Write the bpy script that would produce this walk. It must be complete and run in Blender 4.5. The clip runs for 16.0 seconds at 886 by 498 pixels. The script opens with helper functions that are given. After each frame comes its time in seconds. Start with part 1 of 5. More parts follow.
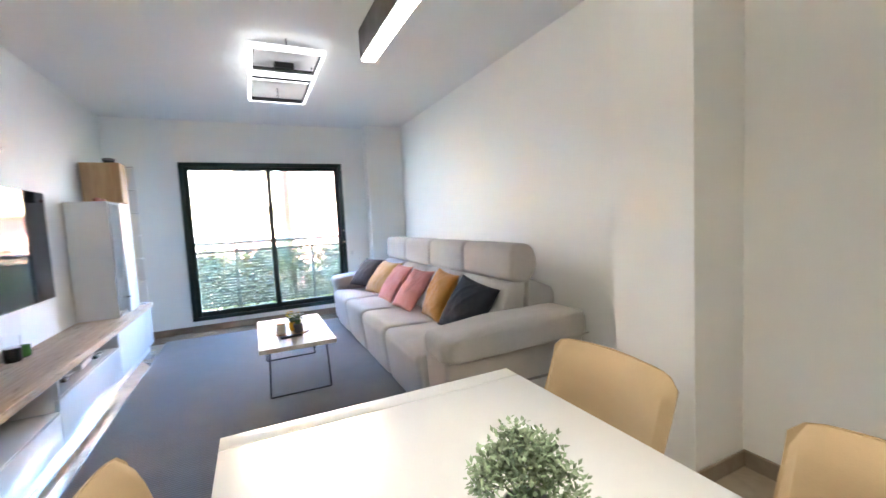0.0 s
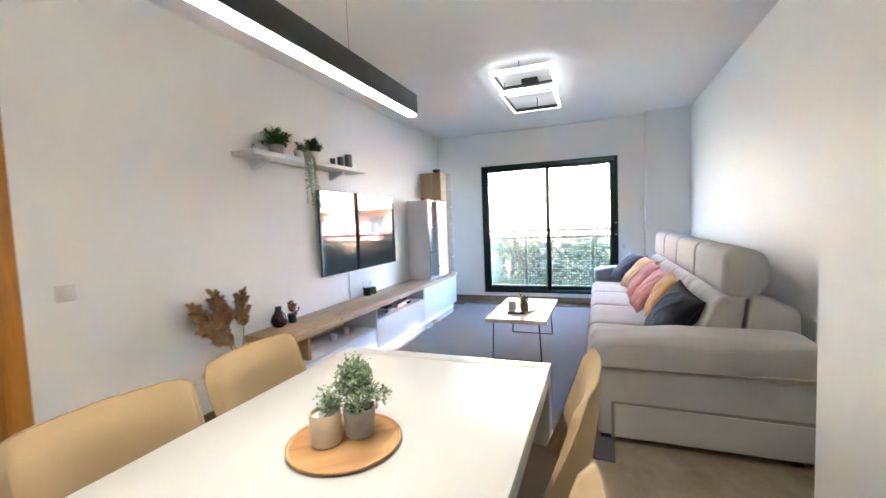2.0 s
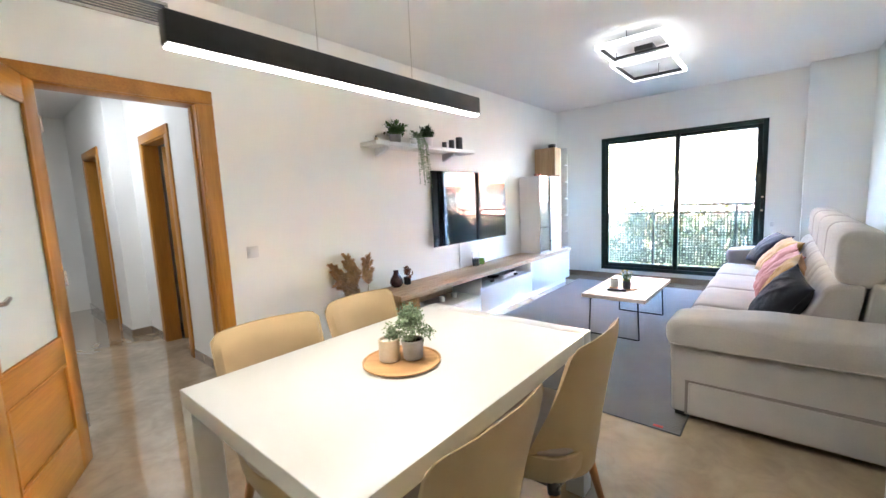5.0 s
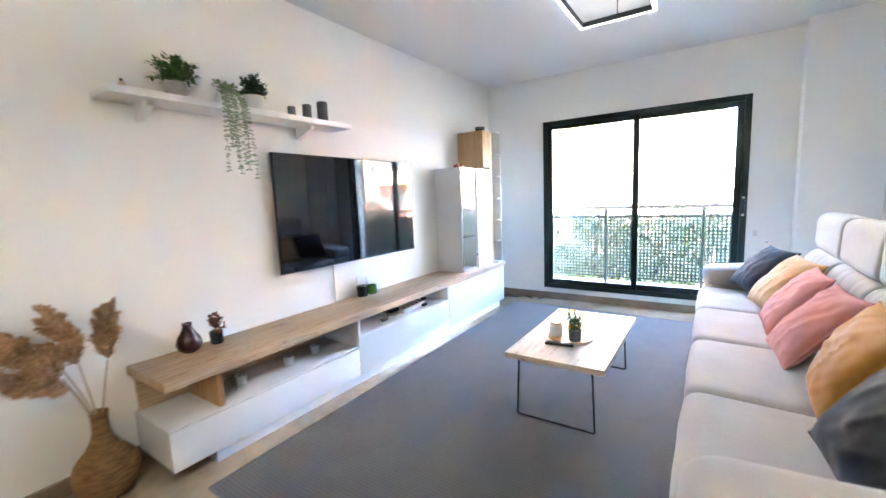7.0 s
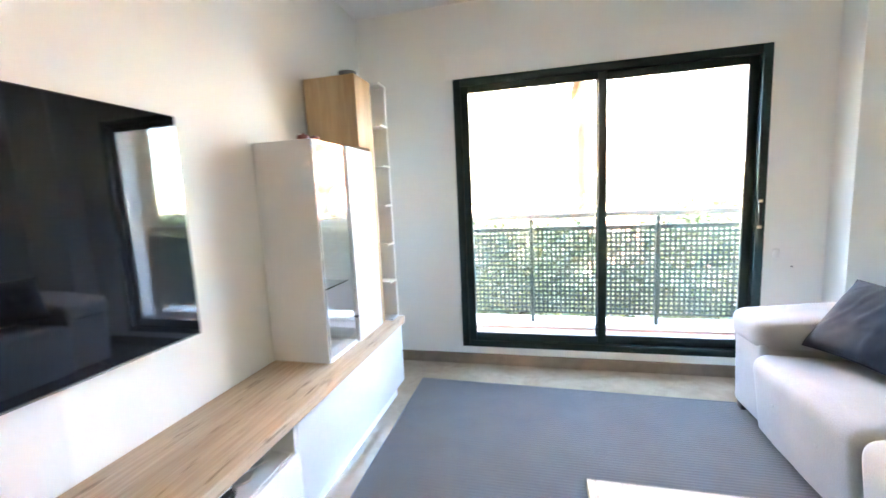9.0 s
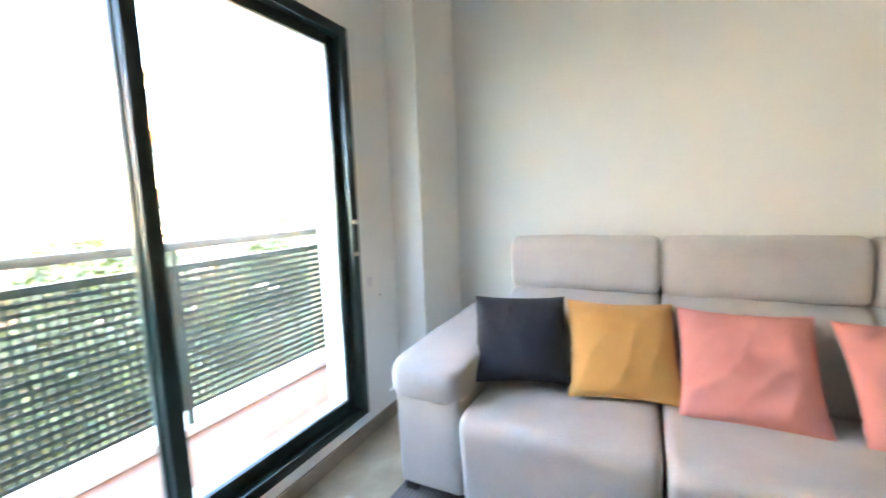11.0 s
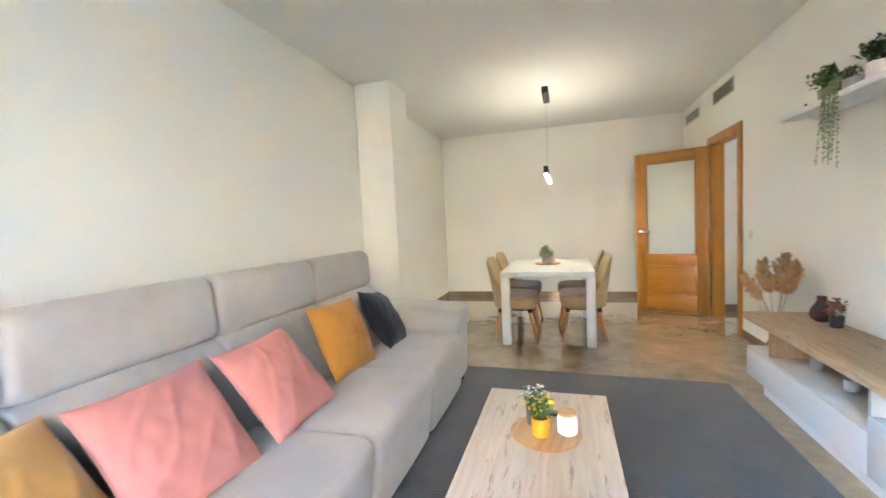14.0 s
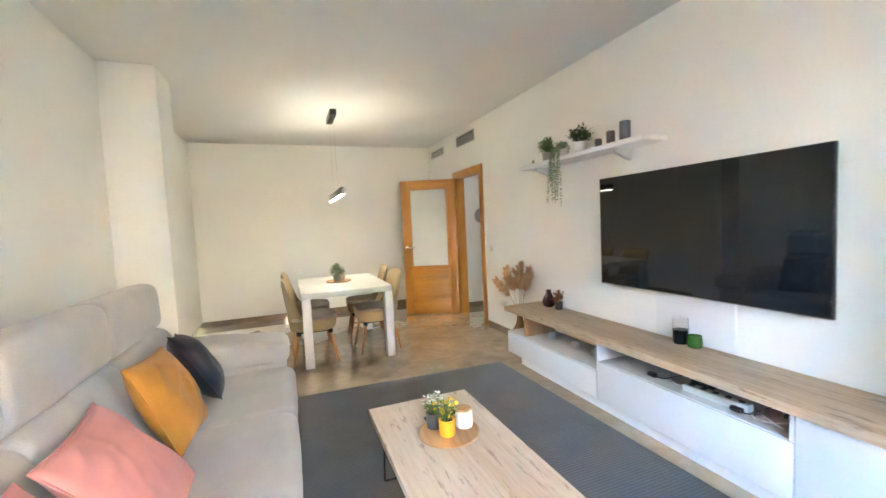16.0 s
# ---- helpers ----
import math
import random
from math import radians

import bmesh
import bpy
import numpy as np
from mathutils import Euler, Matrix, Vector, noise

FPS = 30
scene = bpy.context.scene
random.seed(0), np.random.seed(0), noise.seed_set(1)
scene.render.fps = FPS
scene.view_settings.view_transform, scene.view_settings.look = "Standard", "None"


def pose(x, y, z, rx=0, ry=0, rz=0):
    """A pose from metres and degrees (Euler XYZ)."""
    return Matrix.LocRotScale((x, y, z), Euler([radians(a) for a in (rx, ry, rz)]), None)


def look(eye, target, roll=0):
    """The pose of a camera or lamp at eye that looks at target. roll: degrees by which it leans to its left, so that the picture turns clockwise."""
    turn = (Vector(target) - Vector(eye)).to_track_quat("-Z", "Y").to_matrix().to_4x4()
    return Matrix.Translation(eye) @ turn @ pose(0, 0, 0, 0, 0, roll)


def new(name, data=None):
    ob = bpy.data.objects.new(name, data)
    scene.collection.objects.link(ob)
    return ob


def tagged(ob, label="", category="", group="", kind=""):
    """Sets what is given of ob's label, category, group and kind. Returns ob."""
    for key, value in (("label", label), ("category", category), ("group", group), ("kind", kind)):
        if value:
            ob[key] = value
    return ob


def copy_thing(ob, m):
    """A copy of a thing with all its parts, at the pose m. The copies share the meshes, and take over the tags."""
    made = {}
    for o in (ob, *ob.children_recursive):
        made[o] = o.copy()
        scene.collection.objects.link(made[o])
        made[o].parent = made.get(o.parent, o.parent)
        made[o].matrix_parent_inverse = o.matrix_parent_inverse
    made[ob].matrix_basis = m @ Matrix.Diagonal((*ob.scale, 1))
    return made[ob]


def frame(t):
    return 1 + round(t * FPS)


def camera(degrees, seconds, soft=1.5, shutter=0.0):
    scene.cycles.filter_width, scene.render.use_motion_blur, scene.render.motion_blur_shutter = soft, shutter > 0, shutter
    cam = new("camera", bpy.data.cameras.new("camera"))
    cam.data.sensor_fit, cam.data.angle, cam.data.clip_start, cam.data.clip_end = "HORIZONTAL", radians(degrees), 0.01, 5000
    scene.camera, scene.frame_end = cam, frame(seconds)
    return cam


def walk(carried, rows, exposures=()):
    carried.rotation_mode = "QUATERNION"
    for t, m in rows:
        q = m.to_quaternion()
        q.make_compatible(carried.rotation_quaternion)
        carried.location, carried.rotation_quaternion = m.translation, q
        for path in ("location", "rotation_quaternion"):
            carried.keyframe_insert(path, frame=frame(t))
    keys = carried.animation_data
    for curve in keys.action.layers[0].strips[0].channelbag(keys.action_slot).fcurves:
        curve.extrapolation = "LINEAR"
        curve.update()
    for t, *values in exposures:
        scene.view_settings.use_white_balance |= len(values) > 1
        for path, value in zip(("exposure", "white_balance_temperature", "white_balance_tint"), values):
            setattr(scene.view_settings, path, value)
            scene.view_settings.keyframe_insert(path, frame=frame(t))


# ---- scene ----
cam = camera(95.6, 16.0, shutter=0.35)
PATH = [
    (0, (1.53, -6.045, 1.306), (2.379, -4.241, 1.157), -3.0),
    (0.5, (1.693, -6.085, 1.285), (2.134, -4.139, 1.153), -2.8),
    (1, (1.97, -6.223, 1.29), (1.962, -4.226, 1.171), -2.9),
    (1.5, (2.232, -6.307, 1.29), (1.825, -4.352, 1.176), -2.3),
    (2, (2.5, -6.417, 1.319), (1.781, -4.555, 1.187), -2.3),
    (2.5, (2.735, -6.606, 1.335), (1.792, -4.849, 1.183), -2.3),
    (3, (2.896, -6.746, 1.34), (1.77, -5.103, 1.157), -2.3),
    (3.5, (3.027, -6.818, 1.334), (1.783, -5.264, 1.139), -2.4),
    (3.7, (3.108, -6.836, 1.336), (1.821, -5.319, 1.135), -2.3),
    (5.8, (2.859, -6.008, 1.353), (1.591, -4.482, 1.101), -2.4),
    (6, (2.85, -5.816, 1.341), (1.599, -4.274, 1.1), -2.5),
    (6.5, (2.678, -5.386, 1.328), (1.504, -3.786, 1.08), -2.4),
    (7, (2.498, -4.921, 1.329), (1.392, -3.273, 1.076), -2.3),
    (7.5, (2.246, -4.461, 1.33), (1.2, -2.775, 1.08), -2.4),
    (8, (1.935, -4.009, 1.343), (0.956, -2.282, 1.098), -2.4),
    (8.2, (1.821, -3.844, 1.335), (0.882, -2.095, 1.09), -2.4),
    (10.5, (0.905, -1.62, 1.325), (2.2, -0.115, 1.066), -2.2),
    (11, (1.072, -1.378, 1.296), (2.845, -0.481, 1.069), -2.1),
    (11.5, (1.14, -1.2, 1.286), (3.127, -1.079, 1.096), -2.7),
    (12, (1.194, -0.928, 1.267), (3.045, -1.665, 1.096), -2.3),
    (12.5, (1.198, -0.742, 1.278), (2.705, -2.047, 1.125), -2.7),
    (13, (1.22, -0.624, 1.309), (2.401, -2.231, 1.167), -3.0),
    (13.5, (1.44, -0.669, 1.286), (2.338, -2.451, 1.153), -2.9),
    (14, (1.669, -0.767, 1.294), (2.255, -2.675, 1.163), -2.9),
    (14.5, (1.841, -0.809, 1.317), (2.071, -2.792, 1.187), -2.9),
    (15, (2.11, -0.849, 1.323), (1.95, -2.838, 1.195), -3.1),
    (15.5, (2.272, -0.802, 1.335), (1.799, -2.741, 1.209), -2.9),
    (16, (2.415, -0.708, 1.382), (1.695, -2.57, 1.255), -2.7),
]
# stops and white balance of the clip's camera along the way
LIGHT = [(0, 6.85, 5900, 11), (2.5, 6.98, 5900, 11), (3.6, 7.13, 5920, 11), (7, 7.21, 5950, 11), (8.2, 7.15, 6710, 10),
         (10.5, 6.68, 7060, 10), (11.5, 6.51, 7210, 6), (13, 6.65, 6450, 5), (14, 6.85, 6330, 5), (16, 6.91, 6450, 5)]
PENDANT = 0.085
PENDANT_UP = 0.065
walk(cam, [(t, look(eye, aim, lean)) for t, eye, aim, lean in PATH],
     exposures=LIGHT)

# ---- world and sun ----
world = bpy.data.worlds.new("sky")
scene.world = world
world.use_nodes = True
sky = world.node_tree.nodes.new("ShaderNodeTexSky")
sky.sky_type, sky.sun_disc = "NISHITA", False
sky.sun_elevation, sky.sun_rotation = radians(38), radians(215)
sky.dust_density, sky.ozone_density = 0.5, 1.8
back = world.node_tree.nodes["Background"]
back.inputs["Strength"].default_value = 0.15
world.node_tree.links.new(sky.outputs[0], back.inputs[0])
sun = new("sun", bpy.data.lights.new("sun", "SUN"))
sun.data.energy, sun.data.angle, sun.data.color = 4.0, radians(0.5), (1.0, 0.93, 0.82)
SUN_WAY = Vector((0.45, 0.64, -0.62))
sun.matrix_world = look((0, -20, 20), Vector((0, -20, 20)) + SUN_WAY)


# ---- materials ----
def rgb(h, k=1.0):
    """Linear colour from a hex string."""
    v = [int(h[i:i + 2], 16) / 255 for i in (0, 2, 4)]
    return tuple(min(1.0, k * (c / 12.92 if c <= 0.04045 else ((c + 0.055) / 1.055) ** 2.4)) for c in v) + (1.0,)


def surface(name, c1, c2=None, rough=0.5, scale=6.0, fine=60.0, bump=0.1, metal=0.0, stretch=(1, 1, 1), sheen=0.0,
            rough_var=0.08, spec=0.5, coat=0.0, island=0.0, contrast=(0.3, 0.7), depth=0.01):
    """A surface with two scales of variation in colour, gloss and relief."""
    m = bpy.data.materials.new(name)
    m.use_nodes = True
    n, l = m.node_tree.nodes, m.node_tree.links
    p = n["Principled BSDF"]
    c2 = c2 or tuple(0.86 * v for v in c1[:3]) + (1.0,)
    co = n.new("ShaderNodeTexCoord")
    mp = n.new("ShaderNodeMapping")
    mp.inputs["Scale"].default_value = stretch
    l.new(co.outputs["Object"], mp.inputs["Vector"])
    a = n.new("ShaderNodeTexNoise")
    a.inputs["Scale"].default_value, a.inputs["Detail"].default_value = scale, 5
    b = n.new("ShaderNodeTexNoise")
    b.inputs["Scale"].default_value, b.inputs["Detail"].default_value = fine, 4
    for t in (a, b):
        l.new(mp.outputs[0], t.inputs["Vector"])
    mix = n.new("ShaderNodeMath")
    mix.operation = "MULTIPLY_ADD"
    mix.inputs[1].default_value = 0.35
    l.new(b.outputs[0], mix.inputs[0])
    sc = n.new("ShaderNodeMath")
    sc.operation, sc.inputs[1].default_value = "MULTIPLY", 0.65
    l.new(a.outputs[0], sc.inputs[0])
    l.new(sc.outputs[0], mix.inputs[2])
    ramp = n.new("ShaderNodeValToRGB")
    ramp.color_ramp.elements[0].position, ramp.color_ramp.elements[1].position = contrast
    ramp.color_ramp.elements[0].color, ramp.color_ramp.elements[1].color = c2, c1
    l.new(mix.outputs[0], ramp.inputs[0])
    col = ramp.outputs[0]
    if island:
        g = n.new("ShaderNodeNewGeometry")
        hs = n.new("ShaderNodeHueSaturation")
        mr = n.new("ShaderNodeMapRange")
        mr.inputs["To Min"].default_value, mr.inputs["To Max"].default_value = 1 - island, 1 + island
        l.new(g.outputs["Random Per Island"], mr.inputs[0])
        l.new(mr.outputs[0], hs.inputs["Value"])
        l.new(col, hs.inputs["Color"])
        col = hs.outputs[0]
    l.new(col, p.inputs["Base Color"])
    rr = n.new("ShaderNodeMapRange")
    rr.inputs["To Min"].default_value, rr.inputs["To Max"].default_value = max(0.02, rough - rough_var), min(1, rough + rough_var)
    l.new(a.outputs[0], rr.inputs[0])
    l.new(rr.outputs[0], p.inputs["Roughness"])
    p.inputs["Metallic"].default_value = metal
    p.inputs["Specular IOR Level"].default_value = spec
    p.inputs["Sheen Weight"].default_value = sheen
    p.inputs["Coat Weight"].default_value = coat
    if bump:
        bp = n.new("ShaderNodeBump")
        bp.inputs["Strength"].default_value, bp.inputs["Distance"].default_value = bump, depth
        l.new(b.outputs[0], bp.inputs["Height"])
        l.new(bp.outputs[0], p.inputs["Normal"])
    return m


def plain(name, c, rough=0.3, metal=0.0, spec=0.5):
    m = bpy.data.materials.new(name)
    m.use_nodes = True
    p = m.node_tree.nodes["Principled BSDF"]
    p.inputs["Base Color"].default_value, p.inputs["Roughness"].default_value = c, rough
    p.inputs["Metallic"].default_value, p.inputs["Specular IOR Level"].default_value = metal, spec
    return m


def glow(name, c, strength):
    m = plain(name, c, 0.4)
    p = m.node_tree.nodes["Principled BSDF"]
    p.inputs["Emission Color"].default_value, p.inputs["Emission Strength"].default_value = c, strength
    return m


def clear(name, c=(1, 1, 1, 1), rough=0.0):
    m = plain(name, c, rough)
    p = m.node_tree.nodes["Principled BSDF"]
    p.inputs["Transmission Weight"].default_value, p.inputs["IOR"].default_value = 1.0, 1.45
    return m


def wood(name, light, dark, along, rough=0.45, grain=26.0, bump=0.08, coat=0.0):
    """Timber with its grain along the axis given."""
    st = [1.0, 1.0, 1.0]
    st["xyz".index(along)] = 0.07
    m = surface(name, light, dark, rough, 7.0, grain * 3, bump, stretch=tuple(st), contrast=(0.36, 0.62), coat=coat, depth=0.003)
    return m


def flecked(m, c, along):
    """Short dark flecks and knots along the grain."""
    n, l = m.node_tree.nodes, m.node_tree.links
    p = n["Principled BSDF"]
    co, mp, t, r, mx = (n.new("ShaderNode" + k) for k in ("TexCoord", "Mapping", "TexNoise", "ValToRGB", "Mix"))
    st = [1.0, 1.0, 1.0]
    st["xyz".index(along)] = 0.16
    mp.inputs["Scale"].default_value = st
    t.inputs["Scale"].default_value, t.inputs["Detail"].default_value, t.inputs["Roughness"].default_value = 34.0, 6, 0.62
    r.color_ramp.elements[0].position, r.color_ramp.elements[1].position = 0.575, 0.73
    l.new(co.outputs["Object"], mp.inputs[0])
    l.new(mp.outputs[0], t.inputs["Vector"])
    l.new(t.outputs[0], r.inputs[0])
    mx.data_type = "RGBA"
    l.new(r.outputs[0], mx.inputs["Factor"])
    l.new(p.inputs["Base Color"].links[0].from_socket, mx.inputs["A"])
    mx.inputs["B"].default_value = c
    l.new(mx.outputs["Result"], p.inputs["Base Color"])
    return m


def weave(name, c1, c2, rough=0.9, thread=420.0, bump=0.35, sheen=0.3, ribs=0.0, axis="X"):
    """Cloth: soft blotches, fine threads, and ribs where asked."""
    m = surface(name, c1, c2, rough, 5.0, thread, bump, sheen=sheen, contrast=(0.25, 0.75), depth=0.004)
    if ribs:
        n, l = m.node_tree.nodes, m.node_tree.links
        p = n["Principled BSDF"]
        w = n.new("ShaderNodeTexWave")
        w.bands_direction, w.inputs["Scale"].default_value, w.inputs["Distortion"].default_value = axis, ribs, 0.15
        co = n.new("ShaderNodeTexCoord")
        l.new(co.outputs["Object"], w.inputs["Vector"])
        old = p.inputs["Normal"].links[0].from_node
        b2 = n.new("ShaderNodeBump")
        b2.inputs["Strength"].default_value, b2.inputs["Distance"].default_value = 0.25, 0.004
        l.new(w.outputs["Fac"], b2.inputs["Height"])
        l.new(old.outputs[0], b2.inputs["Normal"])
        l.new(b2.outputs[0], p.inputs["Normal"])
        src = p.inputs["Base Color"].links[0].from_socket
        mx = n.new("ShaderNodeMix")
        mx.data_type, mx.blend_type = "RGBA", "MULTIPLY"
        mx.inputs["Factor"].default_value = 0.28
        l.new(src, mx.inputs["A"])
        l.new(w.outputs["Color"], mx.inputs["B"])
        l.new(mx.outputs["Result"], p.inputs["Base Color"])
    return m


def marble(name, c1, c2, vein, rough):
    m = surface(name, c1, c2, rough, 1.6, 6.5, 0.0, rough_var=0.02, contrast=(0.34, 0.64), coat=1.0)
    m.node_tree.nodes["Principled BSDF"].inputs["Coat Roughness"].default_value = 0.03
    n, l = m.node_tree.nodes, m.node_tree.links
    for t in [t for t in n if t.bl_idname == "ShaderNodeTexNoise"]:
        t.inputs["Distortion"].default_value = 1.1
    p = n["Principled BSDF"]
    co = n.new("ShaderNodeTexCoord")
    v = n.new("ShaderNodeTexNoise")
    v.inputs["Scale"].default_value, v.inputs["Detail"].default_value, v.inputs["Distortion"].default_value = 3.2, 8, 1.2
    l.new(co.outputs["Object"], v.inputs["Vector"])
    r = n.new("ShaderNodeValToRGB")
    r.color_ramp.elements[0].position, r.color_ramp.elements[0].color = 0.44, (0, 0, 0, 1)
    r.color_ramp.elements[1].position, r.color_ramp.elements[1].color = 0.5, (1, 1, 1, 1)
    e = r.color_ramp.elements.new(0.57)
    e.color = (0, 0, 0, 1)
    l.new(v.outputs[0], r.inputs[0])
    mx = n.new("ShaderNodeMix")
    mx.data_type = "RGBA"
    k = n.new("ShaderNodeMath")
    k.operation, k.inputs[1].default_value = "MULTIPLY", 0.14
    l.new(r.outputs[0], k.inputs[0])
    l.new(k.outputs[0], mx.inputs["Factor"])
    l.new(p.inputs["Base Color"].links[0].from_socket, mx.inputs["A"])
    mx.inputs["B"].default_value = vein
    l.new(mx.outputs["Result"], p.inputs["Base Color"])
    return m


WALL = surface("wall_paint", (0.87, 0.86, 0.82, 1), (0.84, 0.83, 0.79, 1), 0.62, 1.5, 240, 0.06, rough_var=0.05, depth=0.002)
CEIL = surface("ceiling_paint", (0.80, 0.79, 0.77, 1), (0.77, 0.76, 0.74, 1), 0.75, 1.2, 200, 0.04, depth=0.002)
MARBLE = marble("polished_stone", (0.49, 0.39, 0.265, 1), (0.315, 0.243, 0.16, 1), (0.21, 0.158, 0.105, 1), 0.045)
SKIRT = marble("stone_skirting", (0.30, 0.23, 0.165, 1), (0.20, 0.15, 0.10, 1), (0.14, 0.10, 0.065, 1), 0.2)
HONEY = wood("honey_oak", rgb("C28634"), rgb("A36A22"), "z", 0.34, 30, 0.05, 0.15)
HONEY_X = wood("honey_oak_across", rgb("C28634"), rgb("A36A22"), "x", 0.34, 30, 0.05, 0.15)
OAK_Y = flecked(wood("light_oak_long", rgb("CDB496"), rgb("A88C6D"), "y", 0.5, 22), rgb("7A5E42"), "y")
OAK_Z = wood("light_oak_upright", rgb("C6A57C"), rgb("A27C52"), "z", 0.5, 22)
PALE_OAK = flecked(wood("bleached_oak", rgb("D6C8B5"), rgb("BDA98F"), "y", 0.48, 20), rgb("84694F"), "y")
RAILTOP = surface("pale_rail", (0.13, 0.13, 0.11, 1), (0.11, 0.11, 0.09, 1), 0.5, 6, 90, 0.05, depth=0.001)
BEECH = wood("beech", rgb("C08A54"), rgb("A26C38"), "z", 0.42, 30)
TRAYWOOD = wood("turned_wood", rgb("CDA26E"), rgb("A87846"), "x", 0.4, 18)
LACQUER = surface("white_lacquer", (0.80, 0.80, 0.80, 1), (0.78, 0.78, 0.78, 1), 0.22, 2, 80, 0.0, rough_var=0.04)
TABLEWHITE = surface("table_laminate", (0.61, 0.61, 0.585, 1), (0.58, 0.58, 0.555, 1), 0.34, 3, 120, 0.02, depth=0.002)
MATTWHITE = surface("matt_white", (0.80, 0.80, 0.79, 1), (0.77, 0.77, 0.76, 1), 0.4, 3, 120, 0.03, depth=0.002)
PLASTIC = plain("white_plastic", (0.72, 0.71, 0.68, 1), 0.35)
SCREEN = plain("screen_glass", (0.010, 0.010, 0.011, 1), 0.03, spec=0.5)
BLACK = surface("black_metal", (0.012, 0.012, 0.013, 1), (0.02, 0.02, 0.02, 1), 0.38, 20, 300, 0.05, depth=0.001)
BLACKPLASTIC = plain("black_plastic", (0.012, 0.012, 0.013, 1), 0.3)
GREEN = surface("green_aluminium", (0.004, 0.020, 0.016, 1), (0.006, 0.026, 0.021, 1), 0.38, 4, 160, 0.04, depth=0.001)
RAILGREY = surface("painted_rail", (0.016, 0.032, 0.024, 1), (0.022, 0.040, 0.031, 1), 0.5, 6, 90, 0.06, depth=0.001)
CHROME = plain("satin_steel", (0.62, 0.60, 0.57, 1), 0.25, 1.0)
GLASS = clear("window_glass")
FROST = surface("frosted_glass", (0.62, 0.66, 0.62, 1), (0.56, 0.60, 0.56, 1), 0.5, 3, 260, 0.15, depth=0.002)
SOFA = weave("sofa_cloth", (0.45, 0.425, 0.40, 1), (0.34, 0.325, 0.31, 1), 0.9, 170, 0.35, 0.25)
GAPSHADE = plain("sofa_gap_shade", (0.22, 0.20, 0.19, 1), 0.9)
NAVY = weave("charcoal_velvet", (0.016, 0.018, 0.027, 1), (0.008, 0.009, 0.014, 1), 0.85, 300, 0.35, 0.08)
MUSTARD = weave("mustard_velvet", (0.54, 0.245, 0.028, 1), (0.33, 0.13, 0.010, 1), 0.75, 300, 0.3, 0.12)
TANVELVET = weave("tan_velvet", (0.57, 0.32, 0.095, 1), (0.42, 0.22, 0.055, 1), 0.75, 300, 0.3, 0.2)
PINK = weave("pink_cotton", (0.60, 0.255, 0.22, 1), (0.53, 0.215, 0.185, 1), 0.9, 600, 0.25, 0.08)
RUG = weave("ribbed_rug", (0.130, 0.119, 0.110, 1), (0.084, 0.078, 0.072, 1), 0.95, 300, 0.4, 0.2, ribs=16.0, axis="Y")
CHAIR = weave("beige_upholstery", (0.43, 0.31, 0.165, 1), (0.33, 0.235, 0.12, 1), 0.85, 480, 0.2, 0.08)
TAN = weave("seat_upholstery", (0.36, 0.285, 0.23, 1), (0.30, 0.235, 0.19, 1), 0.88, 480, 0.2, 0.3)
CEMENT = surface("cement_pot", (0.40, 0.39, 0.37, 1), (0.30, 0.29, 0.28, 1), 0.85, 20, 140, 0.2)
TEALIGHT = surface("frosted_tealight_glass", (0.58, 0.59, 0.60, 1), (0.50, 0.51, 0.52, 1), 0.3, 20, 140, 0.05)
CREAM = surface("cream_ceramic", (0.62, 0.52, 0.38, 1), (0.52, 0.42, 0.29, 1), 0.45, 16, 160, 0.1)
WHITEPOT = surface("white_ceramic", (0.76, 0.75, 0.73, 1), (0.70, 0.69, 0.67, 1), 0.3, 10, 120, 0.05)
GREYPOT = surface("grey_ceramic", (0.11, 0.11, 0.115, 1), (0.08, 0.08, 0.085, 1), 0.5, 14, 120, 0.1)
YELLOWPOT = surface("yellow_ceramic", (0.75, 0.36, 0.015, 1), (0.68, 0.31, 0.012, 1), 0.35, 10, 100, 0.05)
SOIL = surface("soil", (0.05, 0.035, 0.022, 1), (0.03, 0.02, 0.013, 1), 0.95, 60, 300, 0.6)
LEAF = surface("green_leaf", (0.10, 0.19, 0.045, 1), (0.055, 0.12, 0.03, 1), 0.5, 30, 200, 0.1, island=0.35)
PALELEAF = surface("grey_green_leaf", (0.27, 0.34, 0.21, 1), (0.16, 0.23, 0.12, 1), 0.6, 40, 200, 0.1, island=0.35)
DARKLEAF = surface("dark_leaf", (0.045, 0.10, 0.03, 1), (0.025, 0.06, 0.018, 1), 0.5, 30, 200, 0.1, island=0.35)
TREELEAF = surface("tree_leaf", (0.09, 0.108, 0.018, 1), (0.05, 0.064, 0.011, 1), 0.55, 3, 30, 0.1, island=0.4)
BARK = surface("bark", (0.10, 0.07, 0.045, 1), (0.05, 0.035, 0.022, 1), 0.9, 12, 60, 0.6)
PETALW = plain("white_petal", (0.80, 0.79, 0.76, 1), 0.6)
PETALY = plain("yellow_petal", (0.78, 0.50, 0.01, 1), 0.6)
DRIED = surface("dried_petal", (0.30, 0.12, 0.05, 1), (0.16, 0.06, 0.03, 1), 0.8, 40, 200, 0.2, island=0.4)
PAMPAS = surface("pampas_plume", (0.60, 0.37, 0.18, 1), (0.43, 0.24, 0.11, 1), 0.9, 20, 200, 0.2, sheen=0.3, island=0.35)
STALK = surface("dry_stalk", (0.45, 0.37, 0.26, 1), (0.34, 0.27, 0.18, 1), 0.8, 30, 200, 0.2)
